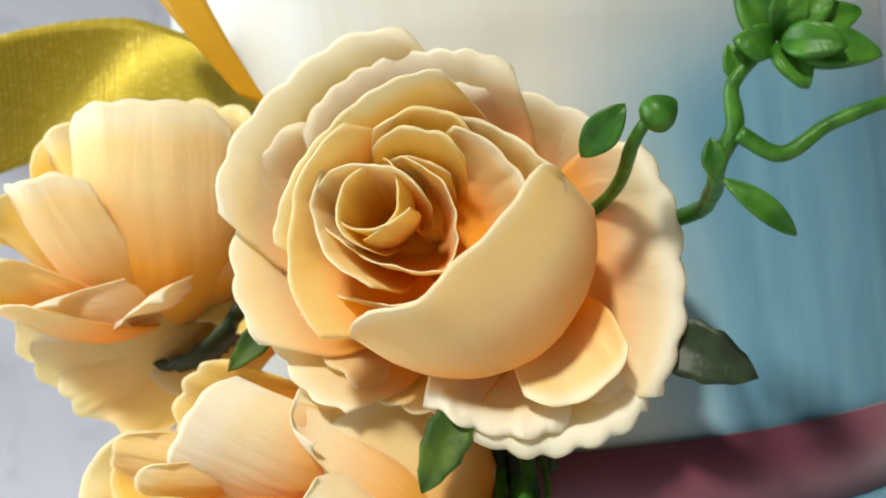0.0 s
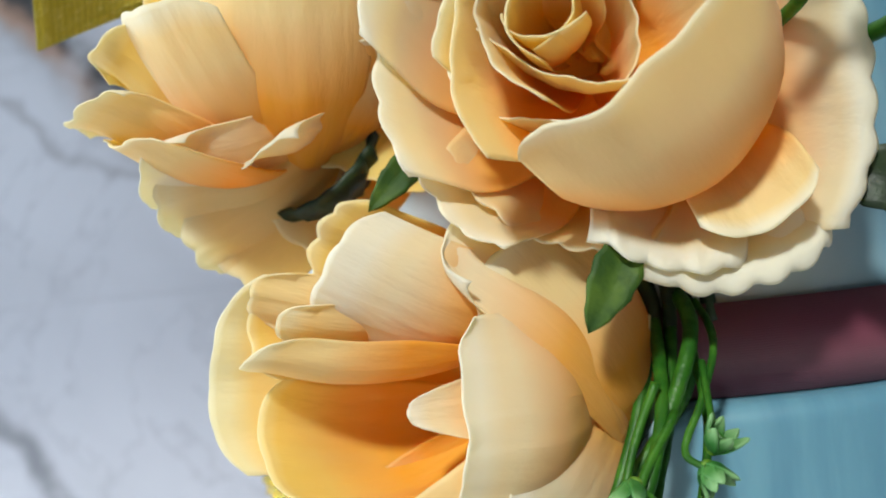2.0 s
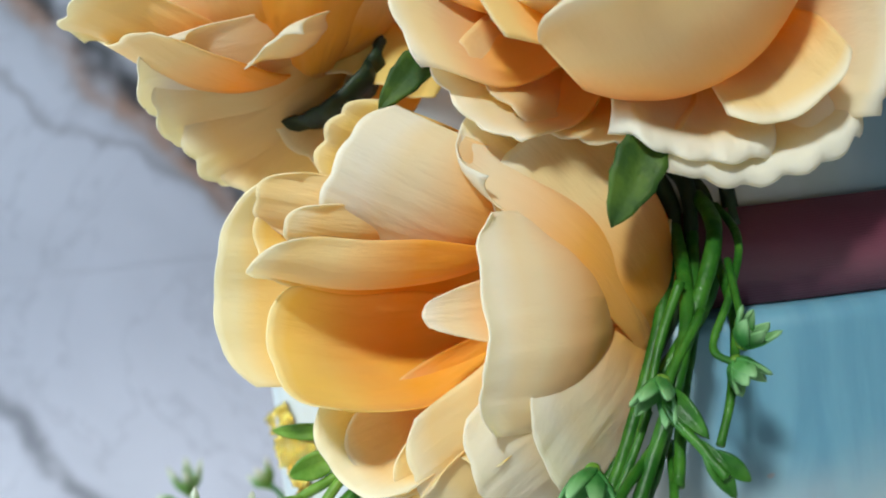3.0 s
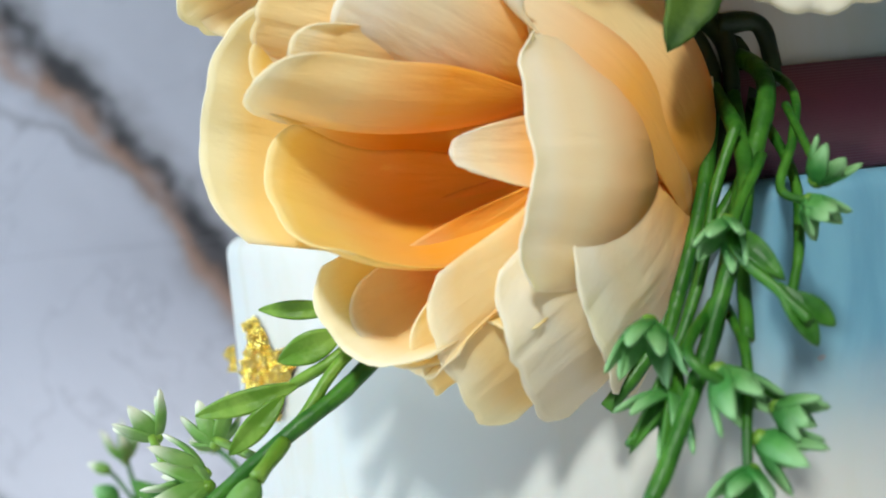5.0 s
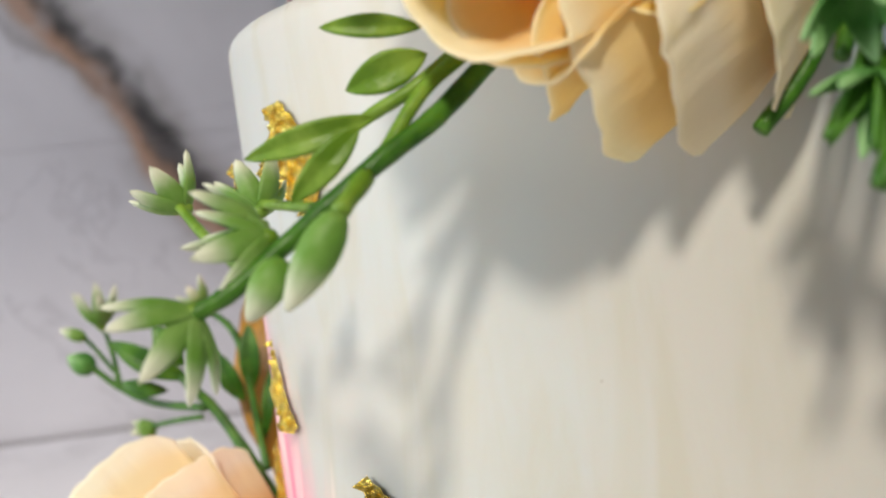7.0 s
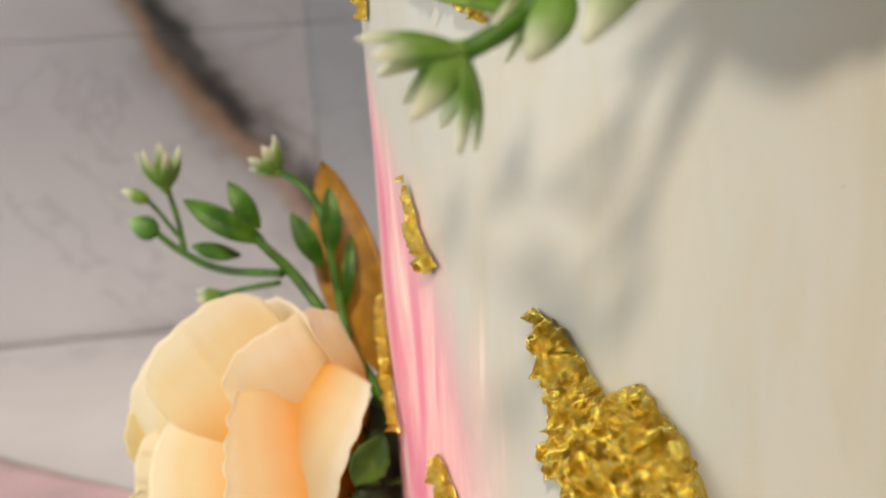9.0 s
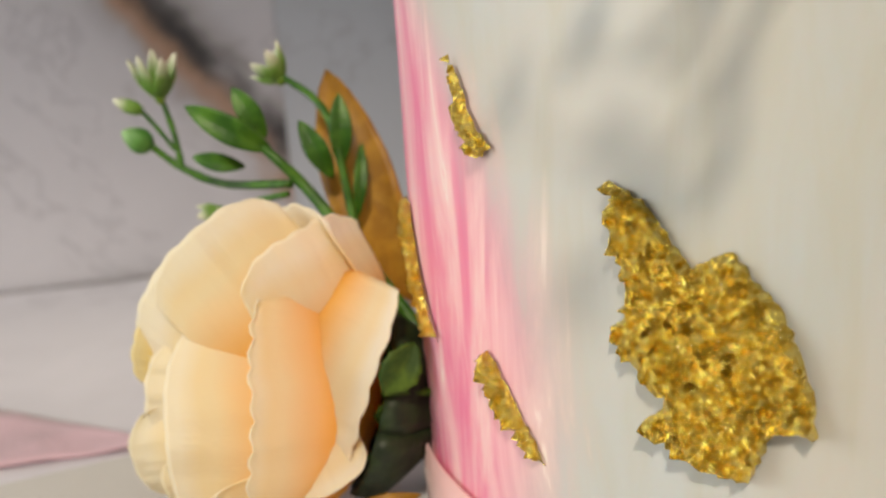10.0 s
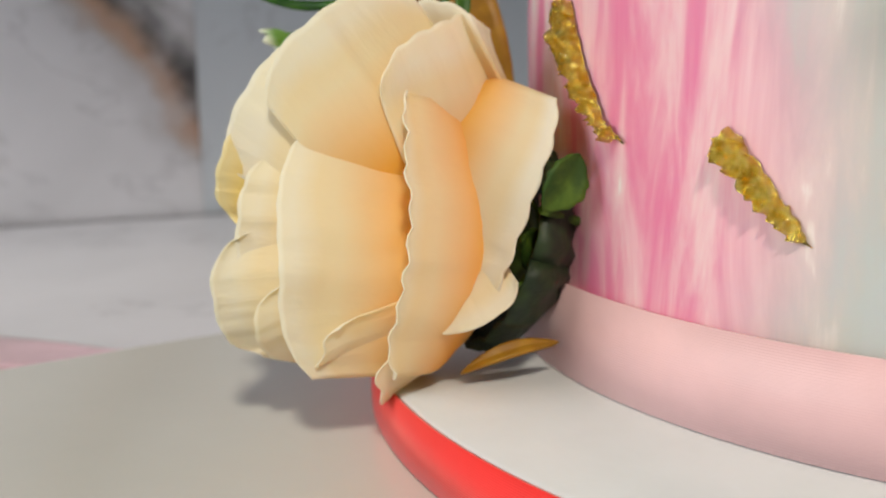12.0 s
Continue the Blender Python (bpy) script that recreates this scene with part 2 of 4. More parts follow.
def sheet(name, grid, thick):
    """A cloth of some thickness over a grid of points (rows x columns x 3)."""
    g = np.asarray(grid, float)
    a, b = g.shape[:2]
    nrm = np.cross(np.gradient(g, axis=0), np.gradient(g, axis=1))
    nrm /= np.linalg.norm(nrm, axis=2, keepdims=True) + 1e-12
    top, low = g + nrm * thick / 2, g - nrm * thick / 2
    verts = np.concatenate([top.reshape(-1, 3), low.reshape(-1, 3)])
    uv = np.stack(np.meshgrid(np.linspace(0, 1, b), np.linspace(0, 1, a)), -1).reshape(-1, 2)
    k = a * b
    faces = []
    for i in range(a - 1):
        for j in range(b - 1):
            p, q, r, s = i * b + j, i * b + j + 1, (i + 1) * b + j + 1, (i + 1) * b + j
            faces += [(p, q, r, s), (k + s, k + r, k + q, k + p)]
    ring = [j for j in range(b)] + [i * b + b - 1 for i in range(1, a)] + [(a - 1) * b + j for j in range(b - 2, -1, -1)] + [i * b for i in range(a - 2, 0, -1)]
    for p, q in zip(ring, ring[1:] + ring[:1]):
        faces.append((q, p, k + p, k + q))
    return mesh(name, verts, faces, np.concatenate([uv, uv]))


def smooth_line(points, steps=8):
    p = [Vector(q) for q in points]
    p = [p[0] * 2 - p[1], *p, p[-1] * 2 - p[-2]]
    out = []
    for a, b, c, d in zip(p, p[1:], p[2:], p[3:]):
        for i in range(steps):
            t = i / steps
            out.append(0.5 * (2 * b + (c - a) * t + (2 * a - 5 * b + 4 * c - d) * t * t + (3 * b - a - 3 * c + d) * t ** 3))
    return out + [p[-2]]


def tube(name, points, r0, r1, sides=8, knobs=0.12):
    line = smooth_line(points)
    verts, uvs, faces = [], [], []
    side = Vector((0.31, 0.5, 0.8))
    for i, q in enumerate(line):
        ahead = (line[min(i + 1, len(line) - 1)] - line[max(i - 1, 0)]).normalized()
        side = (side - ahead * side.dot(ahead)).normalized()
        up = ahead.cross(side)
        t = i / (len(line) - 1)
        r = (r0 + (r1 - r0) * t) * (1 + knobs * noise.noise(q * 400))
        for k in range(sides):
            a = 2 * math.pi * k / sides
            verts.append(q + (side * math.cos(a) + up * math.sin(a)) * r)
            uvs.append((k / sides, t))
    for i in range(len(line) - 1):
        for k in range(sides):
            a, b = i * sides + k, i * sides + (k + 1) % sides
            faces.append((a, b, b + sides, a + sides))
    faces += [tuple(range(sides))[::-1], tuple(range(len(verts) - sides, len(verts)))]
    return mesh(name, verts, faces, uvs)


def blade(base, tip, width, face=(0, -1, 0), bend=0.15, fold=0.25, full=0.5, saw=0.0, rows=14, cols=9):
    """The grid of a leaf from base to tip, its upper side towards face."""
    base, tip = Vector(base), Vector(tip)
    along = tip - base
    size = along.length
    along.normalize()
    up = Vector(face)
    up = (up - along * up.dot(along)).normalized()
    across = along.cross(up)
    grid = []
    for i in range(rows + 1):
        t = i / rows
        half = width / 2 * (math.sin(math.pi * min(1.0, t ** (0.5 / full) if full != 0.5 else t)) ** 0.75 * 0.95 + 0.05 * (1 - t))
        if saw:
            half *= 1 + saw * ((t * 9) % 1 - 0.5)
        c = base + along * size * t + up * bend * size * math.sin(math.pi * t) * (1 - 0.3 * t)
        row = []
        for j in range(cols):
            u = 2 * j / (cols - 1) - 1
            wave = noise.noise((c + across * u * half) * 180) * width * 0.05
            row.append(c + across * u * half + up * (abs(u) * half * fold + wave))
        grid.append(row)
    return grid


def leaf(name, base, tip, width, material, parent, label="", thick=0.0006, **how):
    o = Vector(parent.location)
    g = np.asarray(blade(base, tip, width, **how)) - np.asarray(o)
    return part(name, sheet(name, g, thick), material, parent, label)


def many(meshes, name):
    """Joins bare meshes into one."""
    bm = bmesh.new()
    for me in meshes:
        bm.from_mesh(me)
    out = bpy.data.meshes.new(name)
    bm.to_mesh(out)
    bm.free()
    out.polygons.foreach_set("use_smooth", [True] * len(out.polygons))
    return out


def stalk(points, r0, r1, parent, material=None, name="stem"):
    o = Vector(parent.location)
    return part(name, tube(name, [Vector(p) * 0.001 - o for p in points], r0, r1), material or GREEN, parent)


def bud(base, tip, width, parent, material=None, name="bud"):
    """A closed bud: an egg with a few furrows."""
    o = Vector(parent.location)
    base, tip = Vector(base) * 0.001 - o, Vector(tip) * 0.001 - o
    along = tip - base
    side = along.orthogonal().normalized()
    up = along.normalized().cross(side)
    verts, uvs, faces, n, m = [], [], [], 14, 12
    for i in range(m + 1):
        t = i / m
        r = width * 0.0005 * math.sin(math.pi * (0.08 + 0.90 * t ** 0.85)) ** 0.7
        for k in range(n):
            a = 2 * math.pi * k / n
            q = r * (1 - 0.14 * abs(math.sin(2.5 * a)) * t)
            verts.append(base + along * t + (side * math.cos(a) + up * math.sin(a)) * q)
            uvs.append((k / n, t))
    for i in range(m):
        for k in range(n):
            a, b = i * n + k, i * n + (k + 1) % n
            faces.append((a, b, b + n, a + n))
    faces += [tuple(range(n))[::-1], tuple(range(len(verts) - n, len(verts)))]
    return part(name, mesh(name, verts, faces, uvs), material or CUP, parent)


def bloom(base, tip, spread, count, width, parent, material=None, name="bloom", saw=0.0, seed=0):
    """A small open flower head: petals that fan out from base about the way to tip."""
    rnd = random.Random(seed)
    o = Vector(parent.location)
    base, tip = Vector(base) * 0.001 - o, Vector(tip) * 0.001 - o
    along = tip - base
    size = along.length
    along.normalize()
    side = along.orthogonal().normalized()
    up = along.cross(side)
    heart = bud(tuple((base - along * size * 0.06 + o) * 1000), tuple((base + along * size * 0.22 + o) * 1000), width * 0.6, parent, GREEN_LIGHT, name)
    for k in range(count):
        a = 2 * math.pi * (k + rnd.uniform(-0.2, 0.2)) / count
        way = side * math.cos(a) + up * math.sin(a)
        open_ = spread * rnd.uniform(0.75, 1.2)
        end = base + along * size * rnd.uniform(0.85, 1.05) * math.cos(open_) + way * size * math.sin(open_)
        g = blade(base, end, width * 0.0008, face=along * 0.4 - way, bend=-0.12, fold=0.35, full=0.66, saw=saw, rows=10, cols=7)
        part("petal", sheet("petal", g, 0.0005), material or BLOOM, heart)
    return heart


def lathe(name, profile, sides=160, wobble=0.0):
    """A body of revolution from (radius, height) pairs."""
    verts, faces = [], []
    for r, z in profile:
        for k in range(sides):
            a = 2 * math.pi * k / sides
            q = r + (wobble * noise.noise((3 * math.cos(a), 3 * math.sin(a), z * 40)) if r > 0.001 else 0)
            verts.append((q * math.cos(a), q * math.sin(a), z))
    for i in range(len(profile) - 1):
        for k in range(sides):
            a, b = i * sides + k, i * sides + (k + 1) % sides
            faces.append((a, b, b + sides, a + sides))
    faces += [tuple(range(sides))[::-1], tuple(range(len(verts) - sides, len(verts)))]
    return mesh(name, verts, faces)


def box(name, low, high, bevel):
    bm = bmesh.new()
    bmesh.ops.create_cube(bm, size=1)
    size = [b - a for a, b in zip(low, high)]
    mid = [(a + b) / 2 for a, b in zip(low, high)]
    bmesh.ops.transform(bm, matrix=Matrix.LocRotScale(mid, None, size), verts=bm.verts)
    bmesh.ops.bevel(bm, geom=bm.edges[:], offset=bevel, segments=2, affect="EDGES")
    me = bpy.data.meshes.new(name)
    bm.to_mesh(me)
    bm.free()
    return me


# ---- the setting ----
counter = part("counter", box("counter", (-1.6, -1.2, -0.042), (1.6, 0.398, -0.012), 0.002), TILE)
tagged(counter, "pale marble counter that runs back to the tiled wall", "counter", kind="structure")
wall = part("wall_north", box("wall_north", (-1.6, 0.404, -0.042), (1.6, 0.46, 1.3), 0.001), GROUT)
tagged(wall, "wall behind the cake, clad in veined marble tiles", "wall", kind="structure")
floor = part("floor", box("floor", (-6, -6, -0.96), (6, 6, -0.90), 0.002), TILE_PLAIN)
tagged(floor, "pale stone floor far below the counter", "floor", kind="structure")

# Unseen side wall, added; its plaster is dark to cut bounced light.
tagged(part("wall_east", box("wall_east", (1.6, -1.30, -0.9), (1.72, 0.46, 1.9), 0.001), PLASTER), "plain plaster wall, unseen, added to close the room", "wall", kind="structure")
# Unseen wall, added; its opening only lets the side fill lamp through.
west = thing("wall_west", (-1.66, 0, 0), "unseen plaster wall, added with an opening for the fill lamp", "wall", kind="structure")
for low, high in (((-0.06, -1.3, -0.9), (0.06, 0.46, 0.09)), ((-0.06, -1.3, 1.01), (0.06, 0.46, 1.9)), ((-0.06, -1.3, 0.09), (0.06, -0.51, 1.01)), ((-0.06, 0.31, 0.09), (0.06, 0.46, 1.01))):
    part("panel", box("panel", low, high, 0.001), PLASTER, west)
# The ceiling is added too, out of view, in the same dark plaster.
tagged(part("ceiling", box("ceiling", (-1.72, -1.30, 1.9), (1.72, 0.46, 2.0), 0.001), PLASTER), "plain ceiling, unseen, added to close the room", "ceiling", kind="structure")
# Unseen wall, added; its upper edge keeps the sun off the tiles.
south = thing("wall_south", (0, -1.25, 0), "unseen plaster wall, added to trim the sunlight with its opening", "wall", kind="structure")
for low, high in (((-1.6, -0.05, -0.9), (1.6, 0.05, 0.04)), ((-1.6, -0.05, 1.56), (1.6, 0.05, 1.9)), ((-1.6, -0.05, 0.04), (-1.0, 0.05, 1.56)), ((0.35, -0.05, 0.04), (1.6, 0.05, 1.56))):
    part("panel", box("panel", low, high, 0.001), PLASTER, south)

slab = part("table_board", box("table_board", (-0.5, -0.7, -0.012), (0.5, 0.0, 0.0), 0.0015), TABLE)
slab.matrix_world = pose(-0.131, 0.101, 0, 0, 0, 14)
tagged(slab, "glossy white laminate board lying on the marble counter", "board")

# ---- the cake ----
board = thing("cake_board", (0.0092, 0.0041, 0), "round white cake board with a red ribbon round its edge", "cake board")
part("disc", lathe("disc", [(0.0, 0.0002), (0.1215, 0.0002), (0.1225, 0.001), (0.1225, 0.0097), (0.1218, 0.0105), (0.0, 0.0105)]), BOARD, board)
part("edge_ribbon", lathe("edge_ribbon", [(0.1226, 0.0004), (0.1232, 0.0004), (0.1232, 0.0101), (0.1226, 0.0101), (0.1226, 0.0004)]), RED_RIBBON, board, "shiny red ribbon")

R_LOW, R_UP, Z_LOW, Z_MID, Z_TOP = 0.092, 0.0838, 0.0105, 0.1515, 0.300
C_LOW, C_UP = (0.0092, 0.0041), (0.0145, 0.003)


def tier(name, r, z0, z1, material, label, centre, seam=9.0):
    ob = thing(name, (*centre, z0), label, "cake tier", "tiers of the cake")
    c = 0.0035
    edge = [(r - c + c * math.sin(a), z1 - z0 - c + c * math.cos(a)) for a in [i * math.pi / 12 for i in range(6, -1, -1)]]
    sides = [(r + (0.0005 if z0 + (z1 - z0 - c) * i / 40 > seam else 0.0), (z1 - z0 - c) * i / 40) for i in range(40)]
    body = part("body", lathe("body", [(0.0, 0.0), *sides, *edge, (0.0, z1 - z0)], 180, 0.0005), material, ob)
    return ob


low_tier = tier("cake_tier", R_LOW, Z_LOW, Z_MID, MARBLED_TIER, "lower cake tier in ivory fondant marbled pink and blue", C_LOW)
up_tier = tier("cake_tier", R_UP, Z_MID, Z_TOP, WHITE_TIER, "upper cake tier in smooth white fondant shading to blue", C_UP, 0.237)


def band(name, r, z0, z1, material, label, centre):
    t = 0.0006
    me = lathe(name, [(r, z0), (r + t, z0), (r + t * 1.3, (z0 + z1) / 2), (r + t, z1), (r, z1), (r, z0)], 160, 0.0003)
    ob = part(name, me, material)
    ob.location = (*centre, 0)
    return tagged(ob, label, "ribbon", "ribbons round the tiers")


band("tier_ribbon", R_LOW + 0.0009, Z_LOW + 0.0003, 0.0262, PINK_RIBBON, "pale pink satin ribbon round the foot of the lower tier", C_LOW)
band("tier_ribbon", R_UP + 0.0009, Z_MID + 0.0003, 0.1665, ROSE_RIBBON, "deep pink satin ribbon round the foot of the upper tier", C_UP)


def foil(outline, seed, label, lift=0.0011):
    """A crumpled flake of gold leaf on the lower tier; outline in degrees round the cake and millimetres of height."""
    from mathutils.geometry import delaunay_2d_cdt
    rnd = random.Random(seed)
    pts = [(math.atan2(0.0824 * math.sin(radians(a)) - C_LOW[1], 0.0824 * math.cos(radians(a)) - C_LOW[0]) % (2 * math.pi) * R_LOW, z * 0.001) for a, z in outline]
    edge = []
    for (a, b), (c, d) in zip(pts, pts[1:] + pts[:1]):
        n = max(2, int(math.hypot(c - a, d - b) / 0.0008))
        for i in range(n):
            t = i / n
            edge.append((a + (c - a) * t + rnd.uniform(-1, 1) * 0.00035, b + (d - b) * t + rnd.uniform(-1, 1) * 0.00035))
    lo, hi = np.min(edge, 0), np.max(edge, 0)
    inner = []
    for x in np.arange(lo[0], hi[0], 0.00085):
        for y in np.arange(lo[1], hi[1], 0.00085):
            inner.append((x + rnd.uniform(-1, 1) * 0.00025, y + rnd.uniform(-1, 1) * 0.00025))
    k = len(edge)
    verts, _, faces, orig, _, _ = delaunay_2d_cdt([Vector(p) for p in edge + inner], [], [list(range(k))], 1, 1e-6)
    out = []
    for v, o in zip(verts, orig):
        rim = any(i < k for i in o)
        q = Vector((v[0], v[1], seed)) * 1000
        d = 0.00015 if rim else 0.0003 + lift * (0.5 + 0.6 * noise.noise(q * 0.35) + 0.45 * noise.noise(q * 1.1)) + rnd.uniform(0, 0.0017)
        a = v[0] / R_LOW
        r = R_LOW + 0.0004 + max(0.0001, d)
        out.append((C_LOW[0] + r * math.cos(a), C_LOW[1] + r * math.sin(a), v[1]))
    me = mesh("gold_flake", out, [tuple(f) for f in faces], smooth=False)
    return tagged(part("gold_flake", me, GOLD), label, "gold leaf", "flakes of gold leaf")


foil([(217, 81), (220, 79), (224.5, 71), (227.8, 73), (232, 66), (234, 57), (234.5, 51), (231, 51), (229, 44), (224, 45), (219.3, 49), (221.5, 53),
      (218, 58), (216.5, 61), (218.6, 66), (216.5, 74)], 1, "large crumpled flake of gold leaf on the white fondant", 0.0016)
foil([(194.6, 98), (196.4, 95), (198.5, 89), (201.6, 84.5), (199, 83), (196.5, 88), (195.5, 93)], 2, "narrow flake of dark gold leaf on pink fondant")
foil([(170.5, 73), (174, 72), (176.5, 64), (181, 54), (185, 50.5), (182.5, 50.5), (177.5, 55), (172.5, 62), (169.5, 66)], 3, "long flake of gold leaf at the pink side")
foil([(198.5, 54), (200.5, 51), (205, 43), (207, 39), (205, 39.5), (200.5, 45), (196.2, 50)], 4, "slim flake of gold leaf above the ribbon")
foil([(208.2, 137), (211, 134.5), (213, 131), (217.5, 132), (218.5, 129), (215.5, 125), (213, 119), (210, 121), (207, 124), (203, 124), (201, 127), (206, 130)], 5,
     "ragged flake of gold leaf near the upper rim")
foil([(184, 129), (186.3, 127), (185.5, 123), (183.5, 124)], 6, "tiny flake of gold leaf at the side of the tier")


# ---- roses ----
def petal_grid(phi, half, r, size, lean, curl, seed, rows=12, cols=11):
    """A small sepal round the axis; phi, half in degrees, r and size in millimetres."""
    r, size, phi, half = r * 0.001, size * 0.001, radians(phi), radians(half)
    grid = []
    for i in range(rows + 1):
        s0 = i / rows
        row = []
        for j in range(cols):
            u = 2 * j / (cols - 1) - 1
            s = s0 * (1 - 0.17 * abs(u) ** 3.0)
            c = max(0.0, (s - 0.68) / 0.32)
            rho = r * (0.14 + 0.86 * math.sin(min(s * 1.3, 1) * math.pi / 2) ** 0.85) + lean * size * s * s + curl * r * 0.42 * c ** 2
            h = size * s ** 1.22 - curl * size * 0.20 * c ** 3
            a = phi + u * half * (1 - s0) ** 0.6
            n = noise.noise(Vector((u * 2 + seed, s * 3, 0.5))) * 0.0008 * s
            row.append(((rho + n) * math.cos(a), (rho + n) * math.sin(a), h))
        grid.append(row)
    return grid


petal_count = 0


def cloth_petal(ob, base, tip, width, hollow, cup=45, bow=0.15, roll=0.2, scal=0.5, full=0.6, point=0.0, cloth=None, rows=30, cols=37):
    """One cloth petal from base to tip (millimetres): width at its widest, hollow: the way its hollow side looks, cup: its curve across in degrees,
    bow: its belly along, roll: how far the lip turns back, scal: the depth of the scallops on the lip,
    point: how far it narrows to the tip."""
    global petal_count
    petal_count += 1
    rnd = random.Random(petal_count)
    k, ph, tw = width * rnd.uniform(0.07, 0.12), rnd.uniform(0, 3), rnd.uniform(-0.06, 0.06)
    o = Vector(ob.location)
    base, tip = Vector(base) * 0.001 - o, Vector(tip) * 0.001 - o
    along = tip - base
    size = along.length
    along.normalize()
    up = Vector(hollow)
    up = (up - along * up.dot(along)).normalized()
    across = along.cross(up)
    arc = radians(cup)
    far = Vector((petal_count * 7.3, 0, 0))
    grid = []
    for i in range(rows + 1):
        s0 = i / rows
        row = []
        half = width * 0.0005 * (0.25 + 0.75 * math.sin(math.pi / 2 * min(1.0, s0 / full)) ** 0.9) * (1 - point * s0 * s0)
        for j in range(cols):
            u = 2 * j / (cols - 1) - 1
            s = s0 * (1 - 0.15 * abs(u) ** 3.0 * s0)
            c = max(0.0, (s0 - 0.76) / 0.24)
            e = max(0.0, (abs(u) - 0.72) / 0.28) * s0
            x = half * math.sin(arc * u) / math.sin(arc)
            depth = half * (1 - math.cos(arc * u)) / math.sin(arc)
            out = roll * size * (0.15 * c ** 2 + 0.09 * e ** 2) + bow * size * math.sin(math.pi * s ** 0.85)
            run = size * s - roll * size * 0.10 * c ** 3
            rim = max(0.0, (max(s0, abs(u) * min(1.0, s0 * 1.6)) - 0.82) / 0.18) ** 2
            wave = (abs(math.sin(k * math.pi * u + ph)) - 0.6) * scal * 0.001
            run += wave * rim
            pleat = noise.noise(Vector((u * width * 0.1, s * 0.8, 0.5)) + far) * 0.0008 * s + noise.noise(Vector((u * width * 0.3, s * 1.5, 2.5)) + far) * 0.00035 * s
            dent = noise.noise(Vector((x * 75, run * 75, 4.0)) + far) * 0.0013 * s
            q = base + along * run + across * (x * (1 + tw * s)) + up * (depth - out + pleat + dent + wave * 0.2 * rim)
            row.append(q)
        grid.append(row)
    return part("petal", sheet("petal", grid, 0.00022), cloth or PETAL, ob)


def rose(centre, axis, label, seed, stem_to, depth=20.0, sepals=5, calyx=1.0):
    """A cloth rose's calyx, sepals and stem. centre: the middle of its head, in millimetres."""
    axis = Vector(axis).normalized()
    base = (Vector(centre) - axis * depth) * 0.001
    y = (Vector((0, 0, 1)) - axis * axis.z).normalized()
    m = np.array([y.cross(axis), y, axis])
    ob = thing("rose", base, label, "rose", "peach roses on the cake")
    for k in range(sepals):
        g = np.asarray(petal_grid(k * 360 / sepals + 20 * seed, 40, 9.5, 9, 0.3, 0.5, seed + k)) - np.array((0, 0, 0.0040))
        part("sepal", sheet("sepal", g @ m, 0.0006), SEPAL, ob)
    cone = np.asarray([[((0.002 + 0.008 * min(1, t * 1.4) ** 0.8) * math.cos(a), (0.002 + 0.008 * min(1, t * 1.4) ** 0.8) * math.sin(a), -0.006 + 0.008 * t)
                        for a in np.linspace(0, 2 * math.pi, 33)] for t in np.linspace(0, 1, 7)]) @ m
    rib = np.array([1 + 0.09 * (k % 2) for k in range(33)])[None, :, None]
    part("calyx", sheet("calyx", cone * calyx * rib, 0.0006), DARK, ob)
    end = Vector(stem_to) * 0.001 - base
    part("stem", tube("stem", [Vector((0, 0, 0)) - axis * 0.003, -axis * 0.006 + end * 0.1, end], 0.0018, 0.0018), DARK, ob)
    return ob


